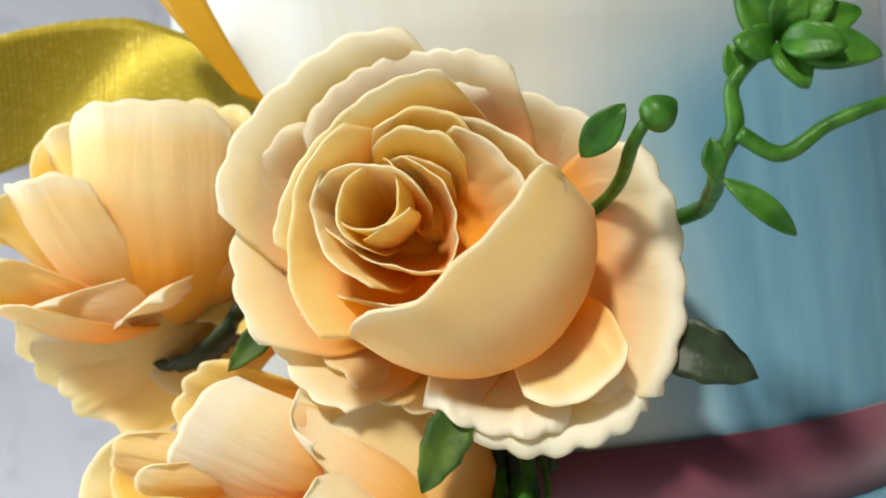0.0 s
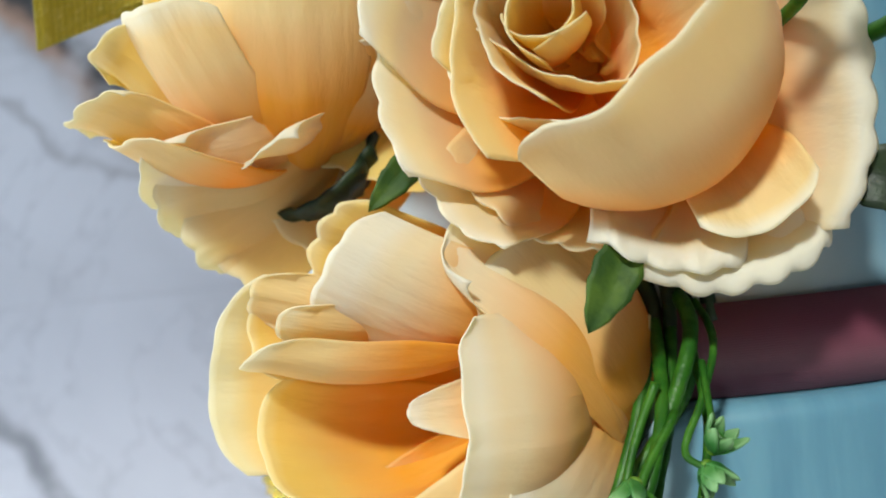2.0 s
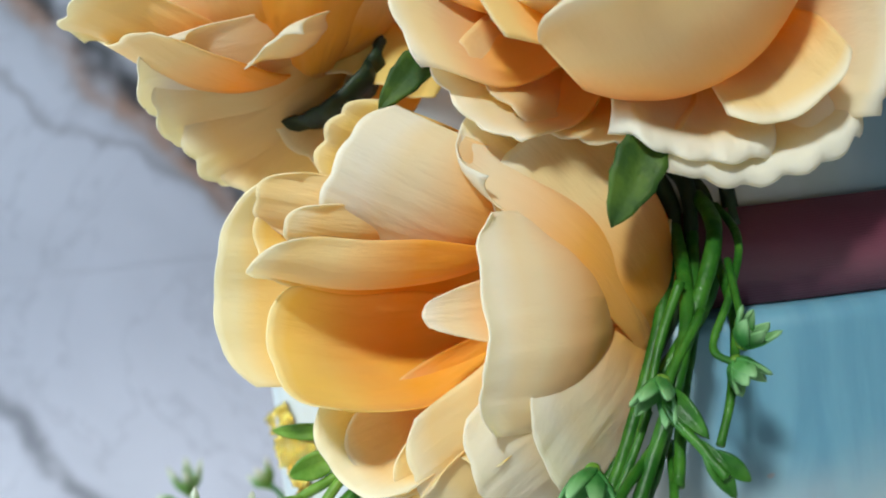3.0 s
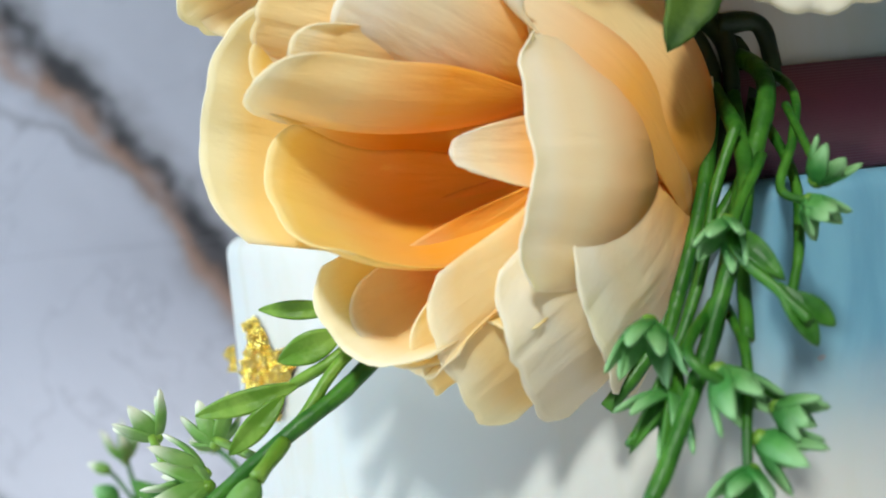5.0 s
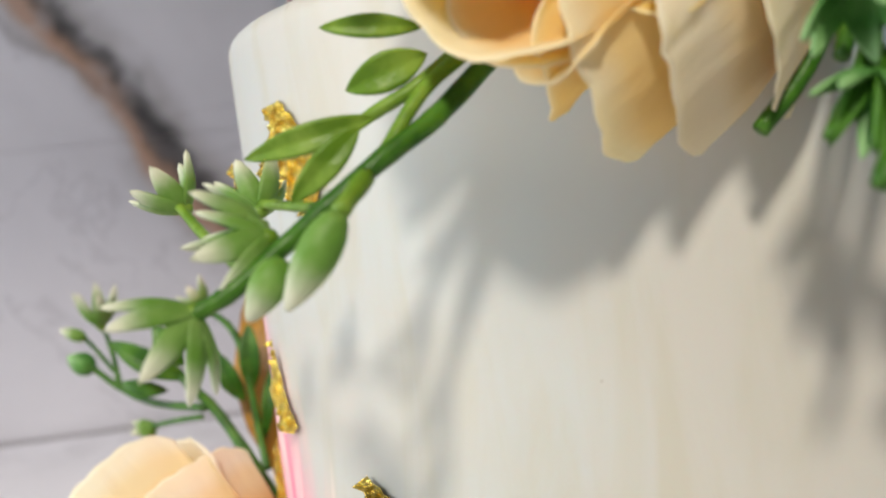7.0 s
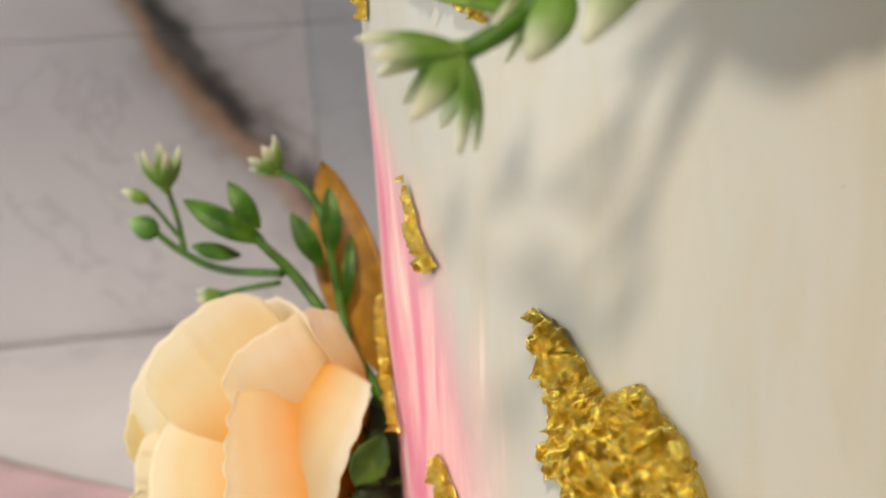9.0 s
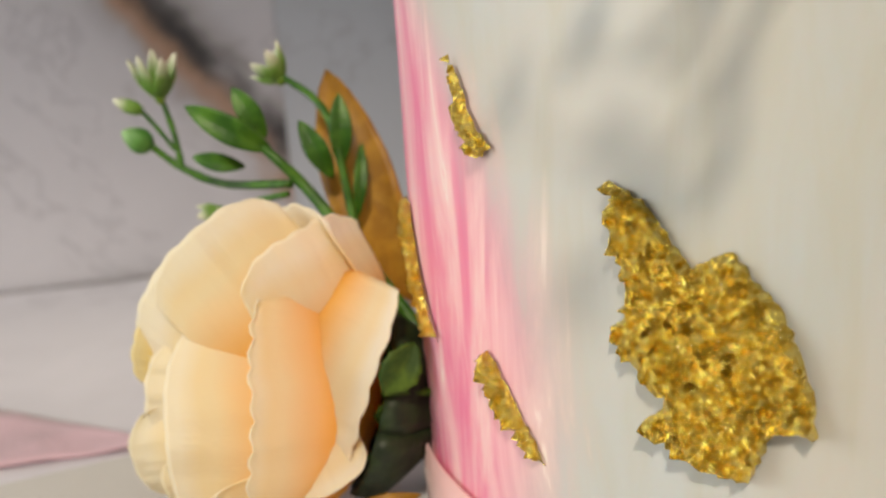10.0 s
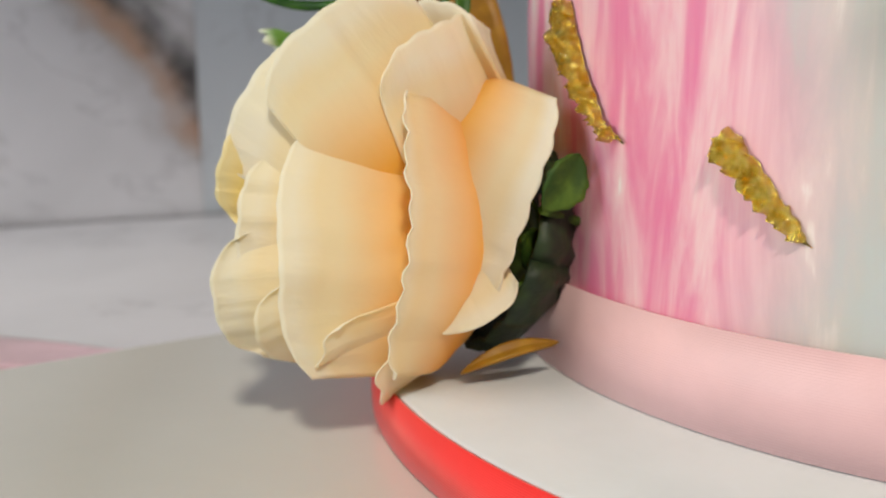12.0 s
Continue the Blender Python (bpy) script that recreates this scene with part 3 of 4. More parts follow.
def large_rose():
    ob = rose((-5, -98, 200), (-0.50, -0.80, 0.30), "full-blown peach cloth rose with pale scalloped edges", 1, (20, -60, 186), sepals=0)
    cloth_petal(ob, (-5.8, -82.7, 199.3), (-29.3, -103.4, 229), 38.4, (0.44, -0.72, -0.54), cup=50, bow=0.16, roll=0.5, scal=0.8, cloth=PETAL_PALE)
    cloth_petal(ob, (-3.7, -82.7, 201), (-11.5, -103, 231), 35.1, (0.04, -0.68, -0.73), cup=42, bow=0.14, roll=0.5, scal=0.8, cloth=PETAL_PALE)
    cloth_petal(ob, (-1.1, -82.5, 198.9), (10.6, -100.1, 223.8), 35.5, (-0.3, -0.67, -0.68), cup=42, bow=0.14, roll=0.55, scal=0.8, cloth=PETAL_PALE)
    cloth_petal(ob, (-7.7, -82.7, 198.6), (-37.5, -101.9, 208.9), 35.3, (0.84, -0.53, -0.1), cup=50, bow=0.18, roll=0.5, scal=1.0, cloth=PETAL_PALE)
    cloth_petal(ob, (-7.9, -82.7, 196.7), (-34.1, -99.2, 190.7), 29.8, (0.8, -0.37, 0.47), cup=50, bow=0.2, roll=0.35, scal=1.2, cloth=PETAL_PALE)
    cloth_petal(ob, (-6.1, -82.6, 196.5), (-19.3, -98.4, 180.7), 32.4, (0.39, -0.41, 0.83), cup=50, bow=0.2, roll=0.35, scal=1.2, cloth=PETAL)
    cloth_petal(ob, (6, -86.3, 196.3), (28.2, -104.7, 195.6), 37.4, (-0.26, -0.97, -0.01), cup=30, bow=0.1, roll=0.9, scal=1.0, cloth=PETAL_PALE)
    cloth_petal(ob, (6, -84.2, 195.3), (23.7, -100.4, 183.6), 35.1, (-0.32, -0.93, 0.19), cup=30, bow=0.08, roll=0.6, scal=1.2, cloth=PETAL_PALE)
    cloth_petal(ob, (5.7, -86.2, 193.5), (8.9, -105.3, 170.4), 28.2, (0.07, -0.91, 0.41), cup=28, bow=0.12, roll=0.8, scal=1.3, cloth=PETAL_PALE)
    cloth_petal(ob, (2.9, -88.3, 193.8), (-1.3, -106.7, 174.4), 21.6, (0.16, -0.87, 0.47), cup=25, bow=0.12, roll=0.7, scal=1.1, cloth=PETAL_PALE)
    cloth_petal(ob, (8.1, -92.1, 193.4), (12, -106.5, 178.7), 16.0, (-0.21, -0.91, 0.35), cup=40, bow=0.05, roll=0.3, scal=0.5, cloth=PETAL)
    cloth_petal(ob, (3.3, -84.3, 196.5), (-7, -121.8, 201), 36.1, (-0.57, -0.04, 0.82), cup=66, bow=0.4, roll=0.55, scal=0.25, full=0.5, cloth=PETAL)
    cloth_petal(ob, (-1, -88.6, 200.6), (-20.6, -110, 196.4), 31.6, (0.41, -0.02, 0.91), cup=52, bow=0.2, roll=0.25, scal=0.4, full=0.5, cloth=PETAL)
    cloth_petal(ob, (-5.2, -96.8, 202.5), (-26.6, -115.5, 206.2), 28.9, (0.71, -0.68, -0.18), cup=48, bow=0.14, roll=0.3, scal=0.4, full=0.5, cloth=PETAL)
    cloth_petal(ob, (-5.1, -96.8, 203.4), (-20.6, -113.8, 219.3), 32.4, (0.41, -0.68, -0.6), cup=45, bow=0.14, roll=0.3, scal=0.4, full=0.5, cloth=PETAL)
    cloth_petal(ob, (-5.1, -98.8, 202.4), (0.6, -113.2, 218), 27.8, (-0.31, -0.71, -0.63), cup=40, bow=0.12, roll=0.1, scal=0.4, full=0.5, cloth=PETAL)
    cloth_petal(ob, (-5.9, -100.8, 202.4), (5.4, -114.2, 208.5), 22.9, (-0.64, -0.73, -0.23), cup=40, bow=0.1, roll=0.1, scal=0.3, full=0.5, cloth=PETAL)
    cloth_petal(ob, (-8.6, -94.9, 203.8), (-6.9, -114.5, 220.5), 13.8, (-0.17, -0.46, -0.87), cup=45, bow=0.08, roll=0.25, scal=0.7, full=0.7, cloth=PETAL_DEEP)
    cloth_petal(ob, (-8.6, -94.9, 203.8), (-8, -115.4, 218), 12.9, (-0.17, -0.46, -0.87), cup=45, bow=0.08, roll=0.25, scal=0.7, full=0.7, cloth=PETAL_DEEP)
    cloth_petal(ob, (-8.6, -94.9, 203.8), (-9.2, -110.4, 216.5), 12.6, (-0.17, -0.46, -0.87), cup=45, bow=0.08, roll=0.25, scal=0.7, full=0.7, cloth=PETAL_DEEP)
    cloth_petal(ob, (-8.6, -94.9, 203.8), (-10.2, -111.4, 214.3), 11.8, (-0.17, -0.46, -0.87), cup=45, bow=0.08, roll=0.25, scal=0.7, full=0.7, cloth=PETAL_DEEP)
    cloth_petal(ob, (-8.6, -94.9, 203.8), (-5.2, -114.5, 206.4), 19.9, (-0.92, -0.36, -0.15), cup=52, bow=0.1, roll=0.1, scal=0.3, cloth=PETAL)
    cloth_petal(ob, (-8.6, -94.9, 203.8), (-13.6, -114.4, 198.8), 24.4, (0.21, -0.34, 0.92), cup=52, bow=0.12, roll=0.1, scal=0.3, cloth=PETAL)
    cloth_petal(ob, (-9.5, -95, 203.9), (-22.9, -114.9, 205.9), 20.6, (0.96, -0.19, 0.21), cup=50, bow=0.12, roll=0.2, scal=0.3, cloth=PETAL)
    cloth_petal(ob, (-11.9, -97.1, 204.9), (-16, -115.3, 213.2), 15.2, (-0.09, -0.19, -0.98), cup=60, bow=0.08, roll=0.1, scal=0.2, full=0.8, cloth=PETAL)
    cloth_petal(ob, (-11.9, -97.1, 204.9), (-19.9, -115.2, 208.6), 12.2, (0.98, -0.19, -0.1), cup=75, bow=0.08, roll=0.1, scal=0.2, full=0.8, cloth=PETAL_DEEP)
    cloth_petal(ob, (-11.9, -97.1, 204.9), (-11.2, -115, 208.5), 11.4, (-0.92, -0.25, 0.3), cup=75, bow=0.08, roll=0.0, scal=0.2, full=0.8, cloth=PETAL_DEEP)
    cloth_petal(ob, (-11.7, -99.1, 204.8), (-16.5, -115, 204.1), 10.7, (0.1, -0.25, 0.96), cup=75, bow=0.06, roll=0.0, scal=0.2, full=0.8, cloth=PETAL_DEEP)


def drooping_rose():
    ob = rose((-60, -84, 208), (-0.45, -0.52, 0.70), "peach cloth rose turned aside, its outer petals drooping", 2, (-45, -50, 195), sepals=0)
    cloth_petal(ob, (-54.5, -78.1, 193.8), (-51.4, -97.2, 229.8), 25.9, (0.08, 0.89, 0.44), cup=55, bow=0.16, roll=0.1, scal=0.5, full=0.55, cloth=PETAL)
    cloth_petal(ob, (-50.5, -77.9, 196.2), (-38.3, -91.4, 226.8), 25.0, (-0.42, 0.79, 0.45), cup=55, bow=0.14, roll=0.2, scal=0.8, full=0.55, cloth=PETAL)
    cloth_petal(ob, (-49, -75.8, 196.1), (-36.3, -85.1, 212.6), 23.3, (-0.8, 0.54, 0.28), cup=50, bow=0.14, roll=0.3, scal=0.8, cloth=PETAL)
    cloth_petal(ob, (-53.2, -74, 196.6), (-41.8, -79.6, 231.8), 24.2, (-0.24, -0.96, -0.17), cup=45, bow=0.1, roll=0.3, scal=1.3, cloth=PETAL_DEEP)
    cloth_petal(ob, (-57.8, -76.3, 194.2), (-71.2, -96.4, 219.2), 19.5, (0.46, 0.82, 0.35), cup=50, bow=0.14, roll=0.1, scal=0.5, cloth=PETAL)
    cloth_petal(ob, (-58.5, -76.4, 197.1), (-67.8, -87.3, 229.8), 13.5, (0.24, 0.94, 0.25), cup=75, bow=0.08, roll=0.3, scal=0.5, full=0.8, cloth=PETAL_DEEP)
    cloth_petal(ob, (-59, -74.4, 197.2), (-68, -81.3, 230.7), 17.7, (0.03, -0.96, -0.29), cup=70, bow=0.06, roll=0.2, scal=0.5, full=0.8, cloth=PETAL_DEEP)
    cloth_petal(ob, (-59.2, -74.4, 195.3), (-80.8, -90, 217.7), 12.4, (0.62, 0.73, -0.29), cup=70, bow=0.08, roll=0.4, scal=0.5, cloth=PETAL_DEEP)
    cloth_petal(ob, (-58.7, -76.4, 194.2), (-84.4, -95.2, 207), 16.3, (0.53, 0.64, 0.56), cup=55, bow=0.1, roll=0.4, scal=0.8, cloth=PETAL)
    cloth_petal(ob, (-56.9, -76.3, 194.1), (-78.3, -95.7, 199.9), 19.6, (0.56, 0.33, 0.76), cup=45, bow=0.14, roll=0.2, scal=0.6, cloth=PETAL)
    cloth_petal(ob, (-43.3, -69.5, 205.6), (-79.2, -91.7, 194.9), 17.5, (0.22, 0.66, 0.72), cup=45, bow=0.16, roll=0.5, scal=0.6, full=0.45, cloth=PETAL_PALE)
    cloth_petal(ob, (-42.3, -69.4, 205.5), (-60.6, -94.6, 196.9), 12.8, (0.2, 0.7, 0.68), cup=40, bow=0.12, roll=0.5, scal=0.5, full=0.45, cloth=PETAL_PALE)
    cloth_petal(ob, (-41.1, -65.3, 203.7), (-76.9, -87.5, 189.7), 17.0, (0.18, 0.79, 0.59), cup=40, bow=0.14, roll=0.25, scal=0.7, full=0.45, cloth=PETAL)
    cloth_petal(ob, (-39, -65.2, 204.5), (-73.5, -82.2, 182.7), 17.6, (0.26, 0.78, 0.57), cup=40, bow=0.12, roll=0.2, scal=1.0, full=0.45, cloth=PETAL)
    cloth_petal(ob, (-38, -65.1, 204.4), (-68.8, -78.9, 178.7), 19.8, (0.35, 0.8, 0.49), cup=40, bow=0.1, roll=0.2, scal=1.1, full=0.45, cloth=PETAL)
    cloth_petal(ob, (-36.9, -65.1, 205.3), (-58.7, -77.3, 182.8), 21.8, (0.35, 0.8, 0.49), cup=40, bow=0.1, roll=0.25, scal=0.9, full=0.45, cloth=PETAL)
    cloth_petal(ob, (-35.7, -65, 207.2), (-45.9, -79.5, 191), 22.4, (0.35, 0.84, 0.42), cup=40, bow=0.1, roll=0.3, scal=0.8, full=0.45, cloth=PETAL_DEEP)
    cloth_petal(ob, (-49.8, -71.8, 196.3), (-65, -84.9, 211.3), 38.2, (0.13, 0.99, -0.01), cup=30, bow=0.2, roll=0.0, scal=0.5, cloth=PETAL_DEEP)


def open_rose():
    ob = rose((-38, -101, 157), (-0.80, -0.57, 0.16), "peach cloth rose with a deep orange open cup", 3, (-10, -68, 150), sepals=0)
    cloth_petal(ob, (-29.7, -80.9, 157.9), (-67.7, -95.7, 165.4), 29.4, (0.43, -0.9, -0.02), cup=45, bow=0.16, roll=0.1, scal=0.2, full=0.5, cloth=PETAL)
    cloth_petal(ob, (-25.9, -85.1, 153.9), (-59.3, -102.5, 153.9), 19.4, (0.12, -0.8, 0.59), cup=62, bow=0.22, roll=0.05, scal=0.15, full=0.5, cloth=PETAL_DEEP)
    cloth_petal(ob, (-28, -92.8, 163.4), (-61.6, -102.1, 166.5), 14.9, (0.19, 0.47, 0.86), cup=50, bow=0.08, roll=0.15, scal=0.3, full=0.5, cloth=PETAL)
    cloth_petal(ob, (-39.5, -86.4, 168.2), (-60.9, -98.5, 170.2), 12.7, (0.27, -0.96, 0), cup=60, bow=0.12, roll=0.4, scal=0.6, cloth=PETAL_DEEP)
    cloth_petal(ob, (-29.2, -88.6, 169.1), (-56.5, -99.9, 172.2), 8.6, (0.17, 0.77, 0.62), cup=45, bow=0.1, roll=0.2, scal=0.3, cloth=PETAL)
    cloth_petal(ob, (-28.9, -86.5, 170.1), (-61, -97.6, 176.3), 10.1, (0.15, 0.9, 0.41), cup=50, bow=0.14, roll=0.3, scal=0.5, cloth=PETAL)
    cloth_petal(ob, (-21, -86, 165.5), (-48.7, -101.8, 179.1), 20.8, (0.09, 0.95, 0.31), cup=50, bow=0.16, roll=0.15, scal=0.4, full=0.5, cloth=PETAL_PALE)
    cloth_petal(ob, (-20.6, -81.9, 167), (-51.2, -92.7, 183.7), 16.7, (0.27, -0.9, -0.35), cup=40, bow=0.1, roll=0.3, scal=1.1, cloth=PETAL_DEEP)
    cloth_petal(ob, (-11.6, -85.4, 153.6), (-32.7, -109.9, 156.1), 30.4, (-0.35, 0.94, 0.01), cup=48, bow=0.18, roll=0.45, scal=0.35, full=0.5, cloth=PETAL_PALE)
    cloth_petal(ob, (-18.7, -96.4, 156.7), (-38.8, -102.1, 157.7), 11.1, (0.2, -0.94, 0.29), point=0.55, cup=30, bow=0.06, roll=0.1, scal=0.2, cloth=PETAL_PALE)
    cloth_petal(ob, (-7.5, -88, 148.4), (-34.2, -95.9, 183.4), 14.7, (-0.66, 0.62, -0.44), cup=55, bow=0.16, roll=0.6, scal=0.6, full=0.5, cloth=PETAL_PALE)
    cloth_petal(ob, (-4.1, -83.8, 149.9), (-21.9, -93.3, 182.1), 25.9, (-0.58, 0.77, -0.28), cup=50, bow=0.18, roll=0.2, scal=0.6, full=0.5, cloth=PETAL)
    cloth_petal(ob, (-2.6, -79.7, 149.2), (-9.3, -82.8, 177.6), 20.2, (-0.82, 0.56, 0.07), cup=50, bow=0.16, roll=0.2, scal=0.8, cloth=PETAL_DEEP)
    cloth_petal(ob, (-26, -85.1, 153.5), (-53.8, -97.6, 136.3), 20.4, (0.24, -0.58, 0.77), cup=52, bow=0.16, roll=0.15, scal=0.3, full=0.5, cloth=PETAL)
    cloth_petal(ob, (-24.8, -87.2, 152.6), (-50.5, -96.9, 135.2), 15.0, (0.23, -0.64, 0.74), cup=52, bow=0.12, roll=0.2, scal=0.3, cloth=PETAL)
    cloth_petal(ob, (-23.9, -90.6, 151.7), (-46.2, -96.8, 132.3), 11.6, (-0.51, -0.44, 0.74), cup=60, bow=0.1, roll=0.3, scal=0.3, full=0.7, cloth=PETAL)
    cloth_petal(ob, (-24.6, -91.4, 145.3), (-36.6, -99.2, 138.1), 12.1, (-0.4, -0.76, 0.5), cup=35, bow=0.08, roll=0.1, scal=0.4, cloth=PETAL_DEEP)
    cloth_petal(ob, (-23.1, -85.2, 151.7), (-44.8, -95.5, 130.8), 18.0, (-0.2, 0.6, 0.77), cup=45, bow=0.14, roll=0.2, scal=0.4, full=0.5, cloth=PETAL)
    cloth_petal(ob, (-11.2, -83.4, 152.8), (-40.9, -97.6, 129.3), 25.9, (-0.38, 0.81, 0.45), cup=42, bow=0.13, roll=0.15, scal=0.5, full=0.45, cloth=PETAL)
    cloth_petal(ob, (-8.4, -81.4, 153.4), (-33.1, -98.8, 129.2), 28.4, (-0.38, 0.81, 0.45), cup=36, bow=0.14, roll=0.15, scal=0.5, full=0.45, cloth=PETAL_PALE)
    cloth_petal(ob, (-5.9, -79.5, 154), (-24.1, -101.8, 132.4), 23.7, (-0.49, 0.82, 0.29), cup=36, bow=0.12, roll=0.15, scal=0.6, full=0.45, cloth=PETAL_PALE)
    cloth_petal(ob, (-7.3, -77.4, 154.2), (-2.9, -86.4, 164.6), 12.6, (-0.9, 0.43, 0.08), cup=50, bow=0.12, roll=0.4, scal=1.3, cloth=PETAL_DEEP)


def low_rose():
    ob = rose((-112, 20, 39), (-0.93, 0.06, 0.32), "peach cloth rose with closed petals low beside the cake", 4, (-78, 10, 26), 24.0, calyx=1.7)
    cloth_petal(ob, (-93.2, 15.4, 31.7), (-132.7, 11.3, 34), 40.0, (0.26, 0.95, -0.17), cup=38, bow=0.16, roll=0.25, scal=0.2, full=0.45, cloth=PETAL_PALE)
    cloth_petal(ob, (-91.3, 14.9, 32.7), (-118.1, -3.2, 38.6), 43.2, (0.35, 0.92, -0.17), cup=42, bow=0.12, roll=0.5, scal=1.1, full=0.5, cloth=PETAL_PALE)
    cloth_petal(ob, (-111, 18.3, 45.7), (-94.1, -0.3, 38.7), 41.4, (0.35, 0.92, -0.17), cup=38, bow=0.12, roll=0.35, scal=0.5, full=0.5, cloth=PETAL_PALE)
    cloth_petal(ob, (-108.4, 14.7, 43.1), (-102.1, -0.4, 22.2), 14.7, (0.35, 0.92, -0.17), cup=40, bow=0.06, roll=0.3, scal=0.4, cloth=PETAL_PALE)
    cloth_petal(ob, (-98.3, 18.1, 35.6), (-122.7, 16.7, 71), 29.3, (0.36, 0.72, -0.6), cup=40, bow=0.14, roll=0.15, scal=0.4, full=0.5, cloth=PETAL_PALE)
    cloth_petal(ob, (-93.9, 18.5, 35.2), (-105.3, 14.2, 69.7), 28.3, (0.15, 0.43, -0.89), cup=40, bow=0.14, roll=0.3, scal=0.5, cloth=PETAL_PALE)
    cloth_petal(ob, (-93.1, 20.3, 34.9), (-108.4, 24.5, 72.1), 27.9, (-0.22, -0.55, -0.8), cup=40, bow=0.12, roll=0.3, scal=0.6, cloth=PETAL_PALE)
    cloth_petal(ob, (-98.3, 18.1, 35.6), (-133, 25, 60), 26.9, (0.58, 0.74, -0.35), cup=45, bow=0.16, roll=0.2, scal=0.3, full=0.5, cloth=PETAL_PALE)
    cloth_petal(ob, (-97.5, 19.9, 35.3), (-138.3, 29.1, 47.8), 20.2, (0.79, 0.59, -0.15), cup=50, bow=0.12, roll=0.4, scal=0.4, cloth=PETAL_DEEP)
    cloth_petal(ob, (-98.4, 17.8, 33.7), (-136.7, 22.3, 38.4), 22.4, (0.61, 0.79, -0.08), cup=50, bow=0.12, roll=0.3, scal=0.4, cloth=PETAL_PALE)
    cloth_petal(ob, (-97.8, 19.3, 31.5), (-141, 25.6, 23.8), 23.9, (0.8, 0.5, 0.32), cup=50, bow=0.14, roll=0.4, scal=0.4, cloth=PETAL_PALE)
    cloth_petal(ob, (-98.5, 17.5, 31.8), (-134.6, 21.2, 19), 17.4, (0.47, 0.63, 0.62), cup=50, bow=0.14, roll=0.3, scal=0.4, cloth=PETAL_PALE)
    cloth_petal(ob, (-95.2, 15.6, 28.9), (-126.9, 15.3, 15), 23.5, (0.37, 0.36, 0.86), cup=45, bow=0.14, roll=0.3, scal=1.1, cloth=PETAL_PALE)
    cloth_petal(ob, (-93.5, 14.8, 28), (-117.3, 11.7, 9.7), 17.3, (0.3, 0.48, 0.82), cup=45, bow=0.14, roll=0.3, scal=1.1, cloth=PETAL_PALE)
    cloth_petal(ob, (-90.8, 20.8, 30.7), (-130.3, 41.3, 36.5), 50.5, (-0.16, -0.97, 0.17), cup=50, bow=0.2, roll=0.2, scal=0.5, cloth=PETAL_PALE)


large_rose()
drooping_rose()
open_rose()
low_rose()

# ---- sprigs ----
mm = lambda *p: tuple(a * 0.001 for a in p)

s1 = thing("leaf_sprig", mm(22, -100, 203), "curling green plastic sprig with fleshy leaves beside the rose", "sprig", "green sprigs")
stalk([(10, -72, 200), (30, -96, 203), (31, -112, 205), (29, -125, 208), (31, -127, 212), (31, -128, 217), (35, -128, 221)], 0.0014, 0.0009, s1)
stalk([(31, -128, 211), (36, -128, 208), (42, -128, 211), (49, -128, 213), (58, -126, 215)], 0.0011, 0.0008, s1, name="branch")
for a, b, w in (((28, -126, 206), (28, -127, 211), 3), ((29, -126, 206), (38, -124, 198), 3.2), ((32, -127, 217), (31, -128, 222), 3)):
    leaf("leaflet", mm(*a), mm(*b), w * 0.001, GREEN, s1)
for a, b, w in (((37, -128, 221), (39, -131, 215), 4.5), ((37, -128, 221), (48, -131, 218), 5.5), ((37, -128, 222), (47, -129, 224), 5), ((36, -128, 222), (32, -130, 228), 5),
                ((37, -128, 222), (39, -131, 229), 5), ((36, -128, 221), (31, -130, 222), 4.5), ((37, -128, 222), (44, -131, 228), 5), ((37, -130, 221), (43, -134, 219), 4.5)):
    leaf("leaflet", mm(*a), mm(*b), w * 0.001, GREEN, s1, thick=0.0012, full=0.62, bend=0.2)

s1b = thing("bud_sprig", mm(12, -100, 205), "single green bud on a short stem behind the rose", "sprig", "green sprigs")
stalk([(8, -74, 200), (19, -98, 207), (21, -113, 213), (23, -117, 216)], 0.0011, 0.0009, s1b)
bud((22, -117, 215), (26.5, -117, 217.5), 5.5, s1b, GREEN)
leaf("leaflet", mm(14, -112, 212), mm(20, -116, 218), 0.005, GREEN, s1b)

for a, b, w, lab in (((22, -94, 187), (38, -100, 178), 9, "dark green cloth leaf under the large rose"),
                     ((-5, -98, 180), (-13, -104, 166.5), 7, "green cloth leaf between two roses"),
                     ((-33, -86, 195), (-42, -94, 186), 5, "olive and ochre cloth leaf between roses"),
                     ((-92, 1, 40), (-85.5, 1, 48.5), 7.5, "olive cloth leaf at the foot of the low rose")):
    t = thing("rose_leaf", mm(*a), lab, "leaf", "loose rose leaves")
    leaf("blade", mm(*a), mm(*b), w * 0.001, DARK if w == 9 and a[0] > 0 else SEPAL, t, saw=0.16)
    root = Vector(a) * 0.35 + Vector((0, -45, a[2])) * 0.65 if a[2] > 100 else Vector((-80, 8, a[2] - 4))
    stalk([a, tuple(root)], 0.0008, 0.0008, t, SEPAL)

